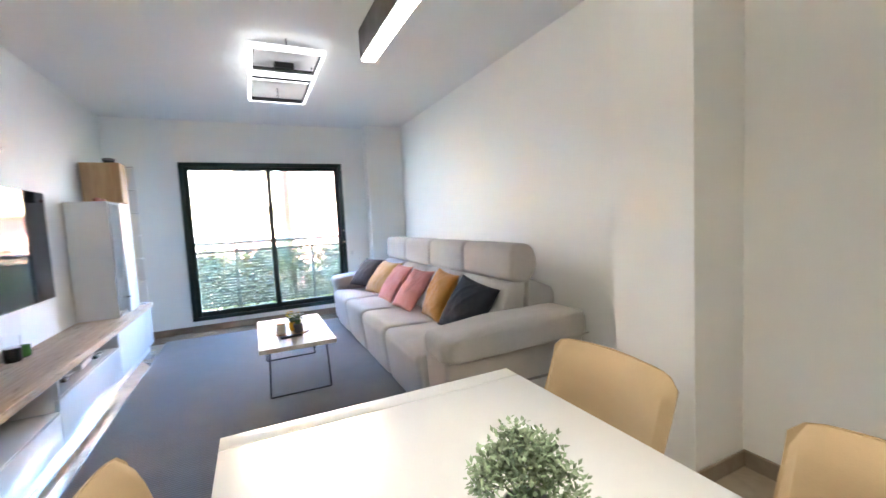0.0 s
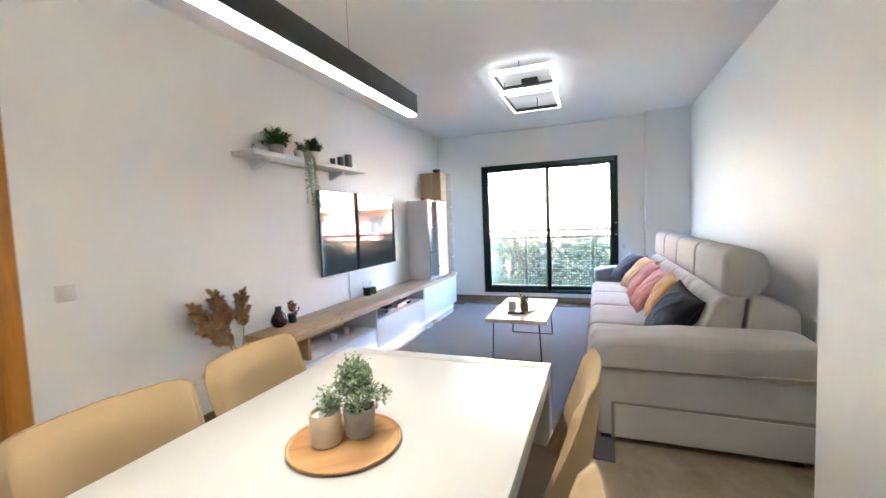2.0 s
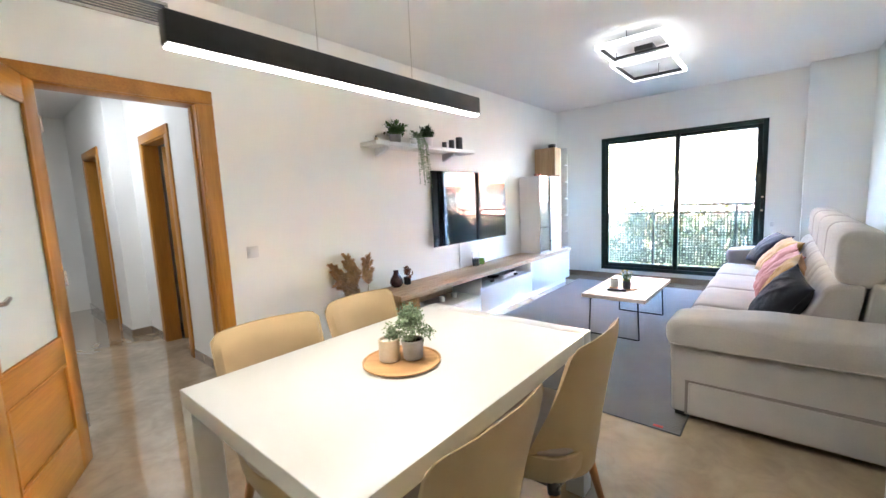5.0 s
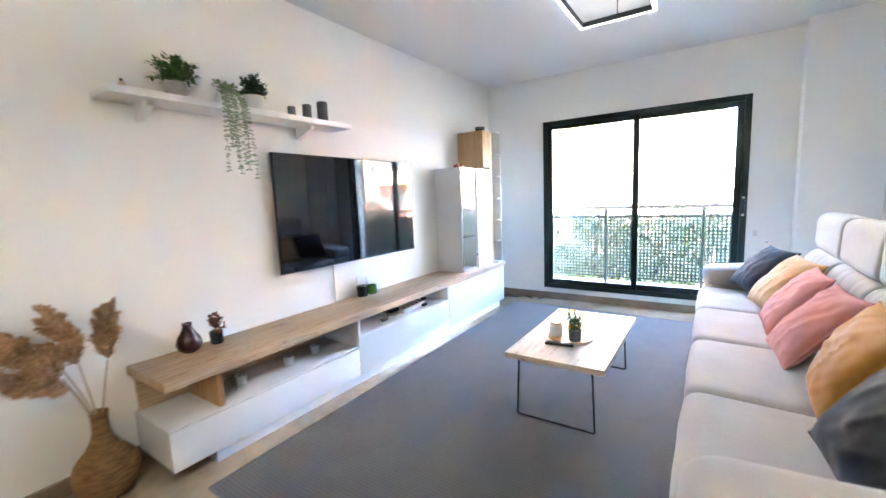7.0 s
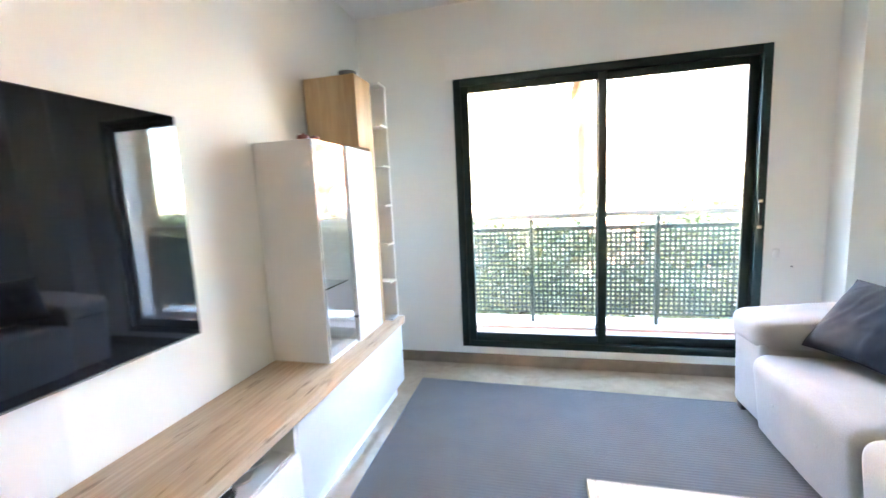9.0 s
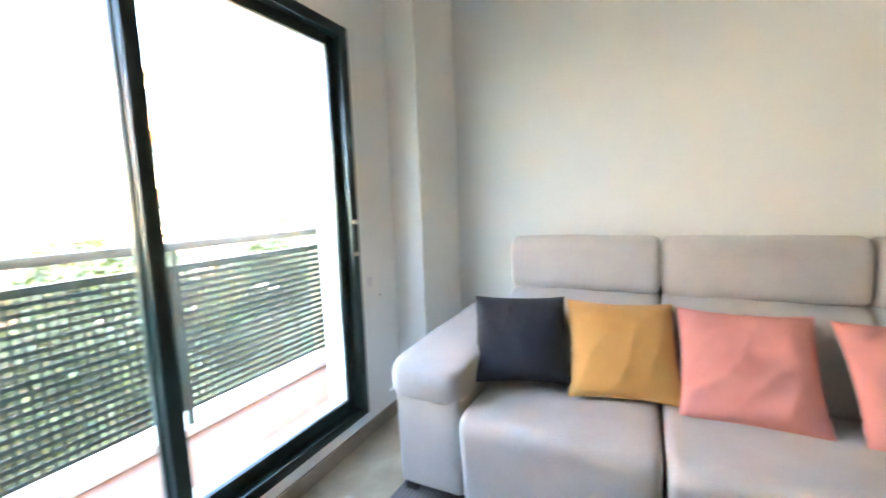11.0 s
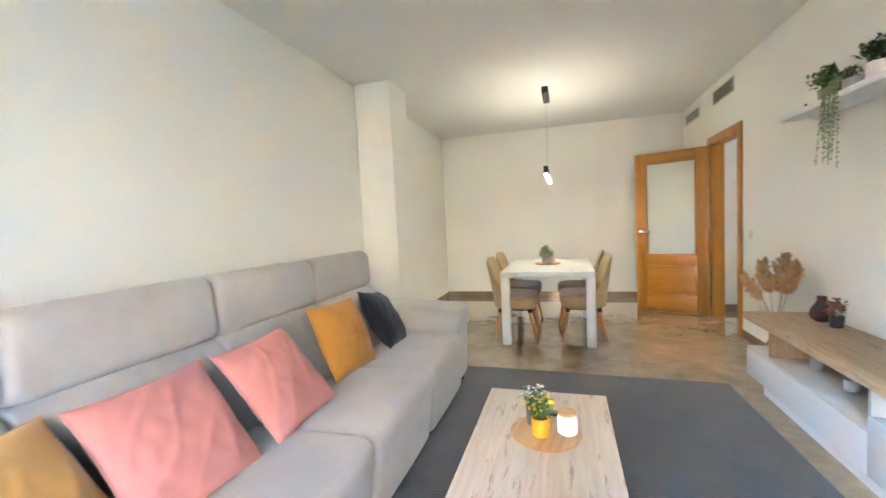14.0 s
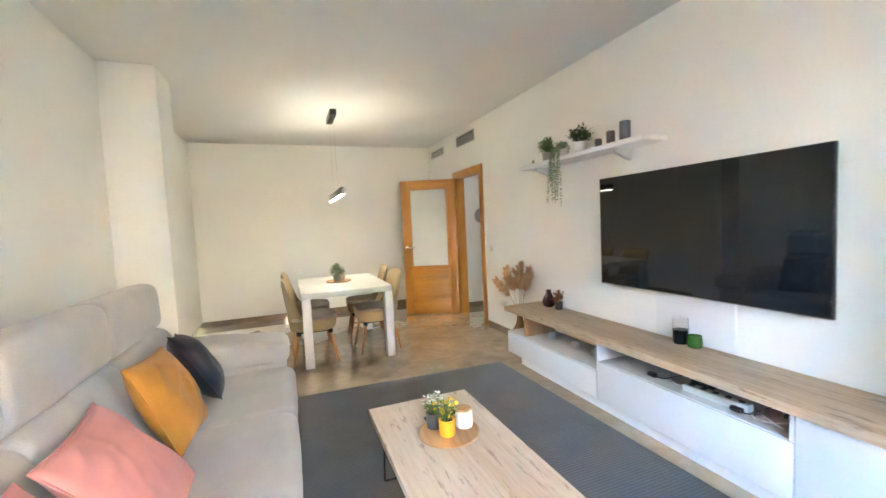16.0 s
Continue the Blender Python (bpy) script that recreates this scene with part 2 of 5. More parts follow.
WICKER = surface("woven_rush", (0.28, 0.16, 0.055, 1), (0.13, 0.065, 0.02, 1), 0.75, 18, 120, 0.5, stretch=(1, 1, 5), contrast=(0.35, 0.6))
PLUM = surface("plum_glaze", (0.035, 0.012, 0.016, 1), (0.08, 0.035, 0.03, 1), 0.12, 22, 160, 0.0, contrast=(0.4, 0.6))
GREENGLASS = surface("green_glass", (0.06, 0.15, 0.025, 1), (0.04, 0.11, 0.015, 1), 0.08, 10, 90, 0.0)
SMOKE = surface("smoked_candle_glass", (0.012, 0.014, 0.013, 1), (0.02, 0.022, 0.02, 1), 0.08, 8, 80, 0.0)
COPPER = surface("rose_copper", (0.30, 0.11, 0.08, 1), (0.20, 0.07, 0.05, 1), 0.3, 20, 100, 0.0, metal=0.6)
REDTAG = plain("red_tag", (0.45, 0.03, 0.02, 1), 0.6)
CABLE_W = plain("white_cable", (0.7, 0.7, 0.68, 1), 0.5)
LED = glow("led_strip", (1.0, 0.90, 0.74, 1), 0.45)
LED_COOL = glow("led_frame", (1.0, 0.97, 0.93, 1), 0.036)
HALLFILL = glow("hall_fill_lens", (0.93, 0.96, 1.0, 1), 3.6)
BRICK = surface("pale_brick", (0.32, 0.245, 0.15, 1), (0.25, 0.185, 0.11, 1), 0.85, 12, 90, 0.3)
MORTAR = surface("mortar", (0.42, 0.39, 0.34, 1), (0.36, 0.33, 0.29, 1), 0.95, 20, 120, 0.4)
PAVER = surface("balcony_tile", (0.24, 0.125, 0.085, 1), (0.20, 0.10, 0.066, 1), 0.6, 6, 80, 0.1)
STONE = surface("pale_coping", (0.62, 0.60, 0.56, 1), (0.55, 0.53, 0.49, 1), 0.7, 6, 80, 0.2)
FACADE_R = surface("terracotta_render", (0.52, 0.25, 0.18, 1), (0.46, 0.21, 0.15, 1), 0.9, 0.8, 12, 0.2)
FACADE_W = surface("cream_render", (0.68, 0.55, 0.34, 1), (0.60, 0.47, 0.28, 1), 0.9, 0.8, 12, 0.2)
SHUTTER = surface("dark_window", (0.06, 0.065, 0.07, 1), (0.04, 0.045, 0.05, 1), 0.15, 2, 20, 0.0)
GRASS = surface("grass", (0.05, 0.08, 0.02, 1), (0.035, 0.055, 0.014, 1), 0.95, 0.6, 9, 0.5)
ROAD = surface("asphalt", (0.055, 0.055, 0.055, 1), (0.04, 0.04, 0.04, 1), 0.9, 2, 60, 0.3)


# ---- mesh tools ----
def mesh_of(bm, name, mat, smooth=True):
    bmesh.ops.recalc_face_normals(bm, faces=bm.faces)
    me = bpy.data.meshes.new(name)
    bm.to_mesh(me)
    bm.free()
    for m in (mat if isinstance(mat, (list, tuple)) else [mat]):
        me.materials.append(m)
    if smooth:
        me.polygons.foreach_set("use_smooth", [True] * len(me.polygons))
        me.set_sharp_from_angle(angle=radians(38))
    return me


def part(name, bm, mat, parent=None, label="", smooth=True):
    ob = new(name, mesh_of(bm, name, mat, smooth))
    if parent is not None:
        ob.parent = parent
    if label:
        ob["label"] = label
    return ob


def thing(name, label, category, x=0.0, y=0.0, z=0.0, turn=0.0, group="", kind=""):
    ob = new(name)
    ob.empty_display_size = 0.1
    ob.matrix_basis = pose(x, y, z, 0, 0, turn)
    return tagged(ob, label, category, group, kind)


def box(bm, x0, x1, y0, y1, z0, z1, bevel=0.0, seg=2, m=None):
    """Adds a box, its edges rounded, to bm."""
    b2 = bmesh.new()
    bmesh.ops.create_cube(b2, size=1.0)
    for v in b2.verts:
        v.co = Vector((x0 + (v.co.x + 0.5) * (x1 - x0), y0 + (v.co.y + 0.5) * (y1 - y0), z0 + (v.co.z + 0.5) * (z1 - z0)))
    if bevel:
        bmesh.ops.bevel(b2, geom=list(b2.edges), offset=bevel, segments=seg, profile=0.5, affect="EDGES", clamp_overlap=True)
    if m is not None:
        bmesh.ops.transform(b2, matrix=m, verts=b2.verts)
    return join(bm, b2)


def join(bm, b2):
    me = bpy.data.meshes.new("tmp")
    b2.to_mesh(me)
    b2.free()
    bm.from_mesh(me)
    bpy.data.meshes.remove(me)
    return bm


def B(*a, **k):
    return box(bmesh.new(), *a, **k)


def lathe(bm, profile, x=0.0, y=0.0, z=0.0, n=28, squash=1.0):
    """Turns a profile of (radius, height) round the upright axis."""
    rings = []
    for r, h in profile:
        rings.append([bm.verts.new((x + max(r, 0.0004) * math.cos(a), y + squash * max(r, 0.0004) * math.sin(a), z + h))
                      for a in (2 * math.pi * i / n for i in range(n))])
    for a, b in zip(rings, rings[1:]):
        for i in range(n):
            bm.faces.new((a[i], a[(i + 1) % n], b[(i + 1) % n], b[i]))
    if profile[0][0] > 0.0004:
        bm.faces.new(list(reversed(rings[0])))
    if profile[-1][0] > 0.0004:
        bm.faces.new(rings[-1])
    return bm


def L(profile, **k):
    return lathe(bmesh.new(), profile, **k)


def tube(bm, pts, r, n=8, taper=None):
    """A round rod through points."""
    pts = [Vector(p) for p in pts]
    rings = []
    for i, p in enumerate(pts):
        d = (pts[min(i + 1, len(pts) - 1)] - pts[max(i - 1, 0)]).normalized()
        u = d.orthogonal().normalized() if abs(d.z) > 0.9 else d.cross(Vector((0, 0, 1))).normalized()
        w = d.cross(u)
        k = r if taper is None else r + (taper - r) * i / (len(pts) - 1)
        rings.append([bm.verts.new(p + k * (math.cos(a) * u + math.sin(a) * w)) for a in (2 * math.pi * j / n for j in range(n))])
    for a, b in zip(rings, rings[1:]):
        for j in range(n):
            bm.faces.new((a[j], a[(j + 1) % n], b[(j + 1) % n], b[j]))
    bm.faces.new(list(reversed(rings[0])))
    bm.faces.new(rings[-1])
    return bm


def slab(profile, y0, y1, bevel=0.02, seg=3):
    """A profile in x and z drawn out along y, with soft rims."""
    bm = bmesh.new()
    a = [bm.verts.new((x, y0, z)) for x, z in profile]
    b = [bm.verts.new((x, y1, z)) for x, z in profile]
    n = len(profile)
    f0, f1 = bm.faces.new(a), bm.faces.new(list(reversed(b)))
    for i in range(n):
        bm.faces.new((a[i], b[i], b[(i + 1) % n], a[(i + 1) % n]))
    if bevel:
        rims = list(f0.edges) + list(f1.edges)
        bmesh.ops.bevel(bm, geom=rims, offset=bevel, segments=seg, profile=0.5, affect="EDGES", clamp_overlap=True)
    return bm


def rounded(points, r, seg=5):
    """Rounds the corners of a closed outline of (x, z)."""
    out, n = [], len(points)
    rs = r if isinstance(r, (list, tuple)) else [r] * n
    for i in range(n):
        p, a, b = Vector(points[i]), Vector(points[i - 1]), Vector(points[(i + 1) % n])
        k = min(rs[i], 0.48 * (a - p).length, 0.48 * (b - p).length)
        s, e = p + k * (a - p).normalized(), p + k * (b - p).normalized()
        if k < 0.001:
            out.append(tuple(p))
            continue
        for j in range(seg + 1):
            t = j / seg
            out.append(tuple((1 - t) ** 2 * s + 2 * t * (1 - t) * p + t * t * e))
    return out


def leaf(bm, at, way, up, length, width):
    """One folded leaf of four triangles."""
    way = way.normalized()
    side = way.cross(up)
    side = side.normalized() if side.length > 1e-4 else way.orthogonal().normalized()
    nrm = side.cross(way)
    a, tip = bm.verts.new(at), bm.verts.new(at + length * way - 0.12 * length * nrm)
    mid = bm.verts.new(at + 0.5 * length * way + 0.06 * length * nrm)
    l, r = bm.verts.new(at + 0.5 * length * way + 0.5 * width * side), bm.verts.new(at + 0.5 * length * way - 0.5 * width * side)
    for f in ((a, l, mid), (l, tip, mid), (tip, r, mid), (r, a, mid)):
        bm.faces.new(f)


def rand_way(rng, up=0.0):
    v = Vector((rng.gauss(0, 1), rng.gauss(0, 1), rng.gauss(0, 1) + up))
    return v.normalized()


# ---- the large structure ----
H = 2.715
W = 3.66
BACK = -7.48
T = 0.12


def structure(name, bm, mat, label, category, smooth=False):
    ob = part(name, bm, mat, None, label, smooth)
    return tagged(ob, label, category, kind="structure")


structure("floor", B(-4.9, W + T, BACK - T, 0.0, -0.2, 0.0), MARBLE, "polished brown marbled stone floor with a wet sheen", "floor")
structure("ceiling", B(-4.9, W + T, BACK - T, 0.28, H, H + 0.2), CEIL, "plain matt white painted ceiling", "ceiling")

# television wall with the doorway
D0, D1, DH = -6.30, -5.49, 2.06
bm = bmesh.new()
box(bm, -T, 0, BACK, D0, 0, H)
box(bm, -T, 0, D1, 0, 0, H)
box(bm, -T, 0, D0, D1, DH, H)
structure("wall_television", bm, WALL, "smooth white painted wall with a doorway", "wall")
structure("wall_back", B(-T, W, BACK - T, BACK, 0, H), WALL, "smooth white painted end wall of the dining area", "wall")
structure("wall_sofa", B(W, W + T, BACK - T, 0.28, 0, H), WALL, "smooth white painted wall behind the sofa", "wall")
structure("wall_pillar", B(3.285, W, -4.92, -4.49, 0, H), WALL, "white painted square pillar standing out of the wall", "pillar")
structure("wall_corner_pillar", B(3.13, W, -0.20, 0.0, 0, H), WALL, "white painted pillar in the corner by the window", "pillar")
X0, X1, Z0, Z1 = 0.745, 2.785, 0.143, 2.19
bm = bmesh.new()
box(bm, -T, X0, 0, 0.28, 0, H)
box(bm, X1, W, 0, 0.28, 0, H)
box(bm, X0, X1, 0, 0.28, Z1, H)
box(bm, X0, X1, 0.0, 0.28, -0.2, Z0)
structure("wall_window", bm, WALL, "white painted wall round the balcony window", "wall")
structure("trim_shutter_box", B(0.69, 2.80, -0.006, -0.0005, 2.192, 2.375, bevel=0.002), WALL, "flush white cover of the roller shutter box", "cover")

# hall behind the doorway
HY = -5.32
for a in ((-1.25, -T, HY, HY + T, 0, H), (-2.50, -1.98, HY, HY + T, 0, H), (-1.98, -1.25, HY, HY + T, 2.05, H), (-2.62, -2.50, -5.50, HY + T, 0, H),
          (-3.02, -2.62, -5.50, -5.38, 0, H), (-4.78, -3.72, -5.50, -5.38, 0, H), (-3.72, -3.02, -5.50, -5.38, 2.05, H)):
    structure("wall_hall", B(*a), WALL, "white painted hall wall beside a doorway", "wall")
structure("wall_hall_end", B(-4.9, -4.78, BACK, -4.2, 0, H), WALL, "white painted wall closing the hall", "wall")
structure("wall_hall_side", B(-4.78, -T, BACK, -6.6, 0, H), WALL, "white painted far side of the hall", "wall")
structure("wall_room_beyond", B(-4.78, -T, -4.3, -4.2, 0, H), WALL, "plain white wall of the rooms off the hall", "wall")
structure("wall_room_divider", B(-2.75, -2.65, -5.38, -4.3, 0, H), WALL, "plain white wall between two rooms", "wall")


# skirting, piece by piece
def skirt(x0, x1, y0, y1):
    return structure("baseboard", B(x0, x1, y0, y1, 0, 0.085, bevel=0.003, seg=1), SKIRT, "brown marbled stone skirting board", "skirting")


skirt(0.0, 0.014, BACK, -6.385)
skirt(0.0, 0.014, -5.385, -0.014)
skirt(0.014, W, BACK, BACK + 0.014)
skirt(W - 0.014, W, BACK + 0.014, -4.934)
skirt(3.271, W, -4.934, -4.92)
skirt(3.271, 3.285, -4.92, -4.49)
skirt(3.271, W, -4.49, -4.476)
skirt(W - 0.014, W, -4.476, -0.214)
skirt(0.0, 3.116, -0.014, 0.0)
skirt(3.116, 3.13, -0.214, 0.0)
skirt(3.13, W - 0.014, -0.214, -0.20)
skirt(-1.17, -T, HY - 0.014, HY)
skirt(-4.78, -T, -6.6, -6.586)
skirt(-2.50, -2.06, HY - 0.014, HY)
skirt(-2.50, -2.486, -5.50, HY - 0.014)
skirt(-2.95, -2.486, -5.514, -5.50)
skirt(-4.78, -3.79, -5.514, -5.50)


# doorway, casing and lining
def door_frame(name, label, lining, casing_in, casing_out=None):
    f = thing(name, label, "door frame", kind="structure")
    for nm, args in (("lining", lining), ("casing", casing_in)):
        for a, mt in args:
            part(nm, B(*a, bevel=0.006, seg=2), mt, f)
    return f


f = door_frame("door_1", "honey oak door casing round the open doorway",
               [((-T - 0.01, 0.008, D0 - 0.001, D0 + 0.022, 0, DH), HONEY), ((-T - 0.01, 0.008, D1 - 0.022, D1 + 0.001, 0, DH), HONEY),
                ((-T - 0.01, 0.008, D0 + 0.022, D1 - 0.022, DH - 0.022, DH + 0.001), HONEY_X)],
               [((0.0005, 0.018, D0 - 0.08, D0 + 0.012, 0, DH - 0.012), HONEY), ((0.0005, 0.018, D1 - 0.012, D1 + 0.085, 0, DH - 0.012), HONEY),
                ((0.0005, 0.018, D0 - 0.08, D1 + 0.085, DH - 0.012, DH + 0.075), HONEY_X)])
part("door_stop", B(-0.075, -0.045, D1 - 0.034, D1 - 0.022, 0, DH - 0.022), HONEY, f)


def hall_door(x0, x1, y, swing):
    g = thing("door_2", "honey oak casing of a doorway in the hall", "door frame", kind="structure")
    for a, b in ((x0 - 0.075, x0 + 0.012), (x1 - 0.012, x1 + 0.075)):
        part("casing", B(a, b, y - 0.018, y - 0.0005, 0, 2.04, bevel=0.005), HONEY, g)
    part("casing", B(x0 - 0.075, x1 + 0.075, y - 0.018, y - 0.0005, 2.04, 2.125, bevel=0.005), HONEY_X, g)
    for a, b in ((x0 - 0.001, x0 + 0.02), (x1 - 0.02, x1 + 0.001)):
        part("lining", B(a, b, y - 0.004, y + T + 0.004, 0, 2.05), HONEY, g)
    part("lining", B(x0 + 0.02, x1 - 0.02, y - 0.004, y + T + 0.004, 2.03, 2.051), HONEY_X, g)
    d = thing("hall_door", "honey oak hall door standing open into a dim room", "door", x0 + 0.04, y + T + 0.03, 0.006, swing)
    part("leaf", B(0, 0.66, -0.02, 0.02, 0, 2.02, bevel=0.004), HONEY, d)
    hd = part("handle", tube(tube(bmesh.new(), [(0.6, -0.02, 1.03), (0.6, -0.055, 1.03)], 0.011), [(0.6, -0.055, 1.03), (0.49, -0.06, 1.03)], 0.009), CHROME, d, "satin steel lever handle")


hall_door(-1.98, -1.25, HY, 62)
hall_door(-3.72, -3.02, -5.50, 75)

# glazed door leaf
dr = thing("glazed_door", "honey oak door with a frosted glass pane, open into the dining area", "door", 0.032, -6.272, 0.008, -25.0)
DW = 0.815
for a in ((0.0, 0.125), (DW - 0.125, DW)):
    part("stile", B(a[0], a[1], -0.02, 0.02, 0, 2.03, bevel=0.003), HONEY, dr)
part("rail", B(0.125, DW - 0.125, -0.02, 0.02, 1.905, 2.03, bevel=0.003), HONEY_X, dr)
part("rail", B(0.125, DW - 0.125, -0.02, 0.02, 0.60, 0.73, bevel=0.003), HONEY_X, dr)
part("rail", B(0.125, DW - 0.125, -0.02, 0.02, 0.0, 0.235, bevel=0.003), HONEY_X, dr)
part("panel", B(0.12, DW - 0.12, -0.011, 0.011, 0.23, 0.605, bevel=0.004), HONEY_X, dr)
part("pane", B(0.12, DW - 0.12, -0.004, 0.004, 0.725, 1.91), FROST, dr, "frosted pale green glass pane")
for s in (-1, 1):
    y0, y1 = (0.006, 0.023) if s > 0 else (-0.023, -0.006)
    for z0, z1 in ((0.73, 1.905), (0.235, 0.60)):
        part("bead", B(0.125, 0.143, y0, y1, z0, z1, bevel=0.005), HONEY, dr)
        part("bead", B(DW - 0.143, DW - 0.125, y0, y1, z0, z1, bevel=0.005), HONEY, dr)
        part("bead", B(0.143, DW - 0.143, y0, y1, z0, z0 + 0.018, bevel=0.005), HONEY_X, dr)
        part("bead", B(0.143, DW - 0.143, y0, y1, z1 - 0.018, z1, bevel=0.005), HONEY_X, dr)
    h = bmesh.new()
    x = DW - 0.06
    b2 = L([(0.026, 0.0), (0.026, 0.006), (0.022, 0.009), (0.0, 0.009)])
    bmesh.ops.transform(b2, matrix=pose(x, s * 0.02, 1.03, -90 * s, 0, 0), verts=b2.verts)
    join(h, b2)
    tube(h, [(x, s * 0.022, 1.03), (x, s * 0.06, 1.03), (x - 0.02, s * 0.066, 1.03), (x - 0.07, s * 0.068, 1.024), (x - 0.125, s * 0.06, 1.036)], 0.0095, 10)
    part("handle", h, CHROME, dr, "satin steel lever handle")
for z in (0.22, 1.02, 1.82):
    part("hinge", tube(bmesh.new(), [(-0.006, 0.02, z - 0.04), (-0.006, 0.02, z + 0.04)], 0.008), CHROME, dr, "steel butt hinge")

# window
wn = thing("window_1", "dark green aluminium sliding window onto the balcony", "window", kind="structure")
FW = 0.055
part("frame", B(X0, X0 + FW, -0.012, 0.075, Z0, Z1, bevel=0.004), GREEN, wn)
part("frame", B(X1 - FW, X1, -0.012, 0.075, Z0, Z1, bevel=0.004), GREEN, wn)
part("frame", B(X0 + FW, X1 - FW, -0.012, 0.075, Z1 - FW, Z1, bevel=0.004), GREEN, wn)
part("frame", B(X0 + FW, X1 - FW, -0.012, 0.075, Z0, Z0 + 0.05, bevel=0.004), GREEN, wn)
MX = 1.785
for i, (a, b, y) in enumerate(((X0 + FW, MX + 0.035, 0.012), (MX - 0.035, X1 - FW, 0.045))):
    s = part("sash", B(a, a + 0.058, y - 0.014, y + 0.014, Z0 + 0.05, Z1 - FW, bevel=0.003), GREEN, wn)
    part("sash", B(b - 0.058, b, y - 0.014, y + 0.014, Z0 + 0.05, Z1 - FW, bevel=0.003), GREEN, wn)
    part("sash", B(a + 0.058, b - 0.058, y - 0.014, y + 0.014, Z1 - FW - 0.05, Z1 - FW, bevel=0.003), GREEN, wn)
    part("sash", B(a + 0.058, b - 0.058, y - 0.014, y + 0.014, Z0 + 0.05, Z0 + 0.115, bevel=0.003), GREEN, wn)
    g = part("pane", B(a + 0.05, b - 0.05, y - 0.003, y + 0.003, Z0 + 0.11, Z1 - FW - 0.045), GLASS, wn, "clear glass pane")
    g.visible_shadow = False
hb = bmesh.new()
box(hb, X1 - 0.045, X1 - 0.02, -0.026, -0.012, 1.06, 1.20, bevel=0.006)
part("latch", hb, BLACKPLASTIC, wn, "black sliding latch")
for z in (1.035, 1.205):
    part("latch_end", B(X1 - 0.045, X1 - 0.02, -0.022, -0.012, z, z + 0.02, bevel=0.004), CREAM, wn, "cream end of the latch")
structure("window_sill", B(X0, X1, 0.076, 0.30, Z0 - 0.02, Z0 + 0.004, bevel=0.004), STONE, "pale stone sill outside the window", "sill")

# balcony
BX0, BX1, BY = -1.2, 3.66, 1.12
structure("balcony_floor", B(BX0, BX1, 0.28, 1.26, -0.25, -0.02), PAVER, "terracotta pink balcony floor", "balcony")
structure("balcony_kerb", B(BX0, BX1, 1.0, 1.26, -0.02, 0.03, bevel=0.01), STONE, "white painted balcony edge", "kerb")
rl = thing("balcony_railing", "dark green metal balcony railing with perforated panels", "railing", 0, 1.05, 0.03)
posts = [-0.95, 0.15, 1.27, 2.42, 3.60]
for x in posts:
    part("post", B(x - 0.018, x + 0.018, -0.018, 0.018, 0.0, 1.075, bevel=0.003, seg=1), RAILGREY, rl)
part("handrail", B(BX0, BX1, -0.03, 0.03, 1.05, 1.10, bevel=0.012), RAILTOP, rl)
PITCH, BAR = 0.0435, 0.0215
for a, b in zip(posts, posts[1:]):
    bm = bmesh.new()
    a, b, z0, z1 = a + 0.02, b - 0.02, 0.10, 0.935
    nx, nz = round((b - a) / PITCH), round((z1 - z0) / PITCH)
    for i in range(nx + 1):
        x = a + (b - a) * i / nx
        box(bm, max(a, x - BAR / 2), min(b, x + BAR / 2), -0.002, 0.002, z0, z1)
    for i in range(nz + 1):
        z = z0 + (z1 - z0) * i / nz
        box(bm, a, b, -0.0032, 0.0032, z - BAR / 2, z + BAR / 2)
    part("perforated_panel", bm, RAILGREY, rl, "green sheet metal with square holes", smooth=False)
    part("panel_rim", B(a, b, -0.012, 0.012, z1, z1 + 0.03), RAILGREY, rl)


# ---- lamps of the room ----
pl = thing("pendant_lamp", "long black linear pendant lamp lit along its underside", "pendant lamp", 1.842, -5.598, 1.73)
part("housing", B(-0.021, 0.021, -0.622, 0.622, 0.006, 0.080, bevel=0.003), BLACK, pl)
part("diffuser", B(-0.017, 0.017, -0.616, 0.616, 0.0, 0.0065), LED, pl, "glowing white strip")
for y in (-0.21, 0.20):
    part("cable", tube(bmesh.new(), [(0, y, 0.078), (0, y, 0.984)], 0.0014, 6), CHROME, pl, "thin steel hanging cable")
part("canopy", B(-0.035, 0.035, -0.23, 0.22, 0.918, 0.9845, bevel=0.004), BLACK, pl, "black ceiling box")
part("upper_diffuser", B(-0.015, 0.015, -0.60, 0.60, 0.0785, 0.0802), LED, pl, "glowing strip along the top")
lt = new("pendant_light", bpy.data.lights.new("pendant_light", "AREA"))
lt.data.shape, lt.data.size, lt.data.size_y, lt.data.energy, lt.data.color = "RECTANGLE", 0.03, 1.24, PENDANT, (1.0, 0.90, 0.73)
lt.matrix_world = pose(1.842, -5.598, 1.7265)
tagged(lt, "light of the pendant strip", "light", kind="structure")
lu = new("pendant_uplight", lt.data.copy())
lu.data.energy = PENDANT_UP
lu.matrix_world = pose(1.842, -5.598, 1.73 + 0.0812, 180, 0, 0)
tagged(lu, "light of the pendant's upper strip", "light", kind="structure")

cl = thing("ceiling_lamp", "ceiling lamp of two overlapping lit rectangular frames", "ceiling lamp", 1.87, -2.15, H)


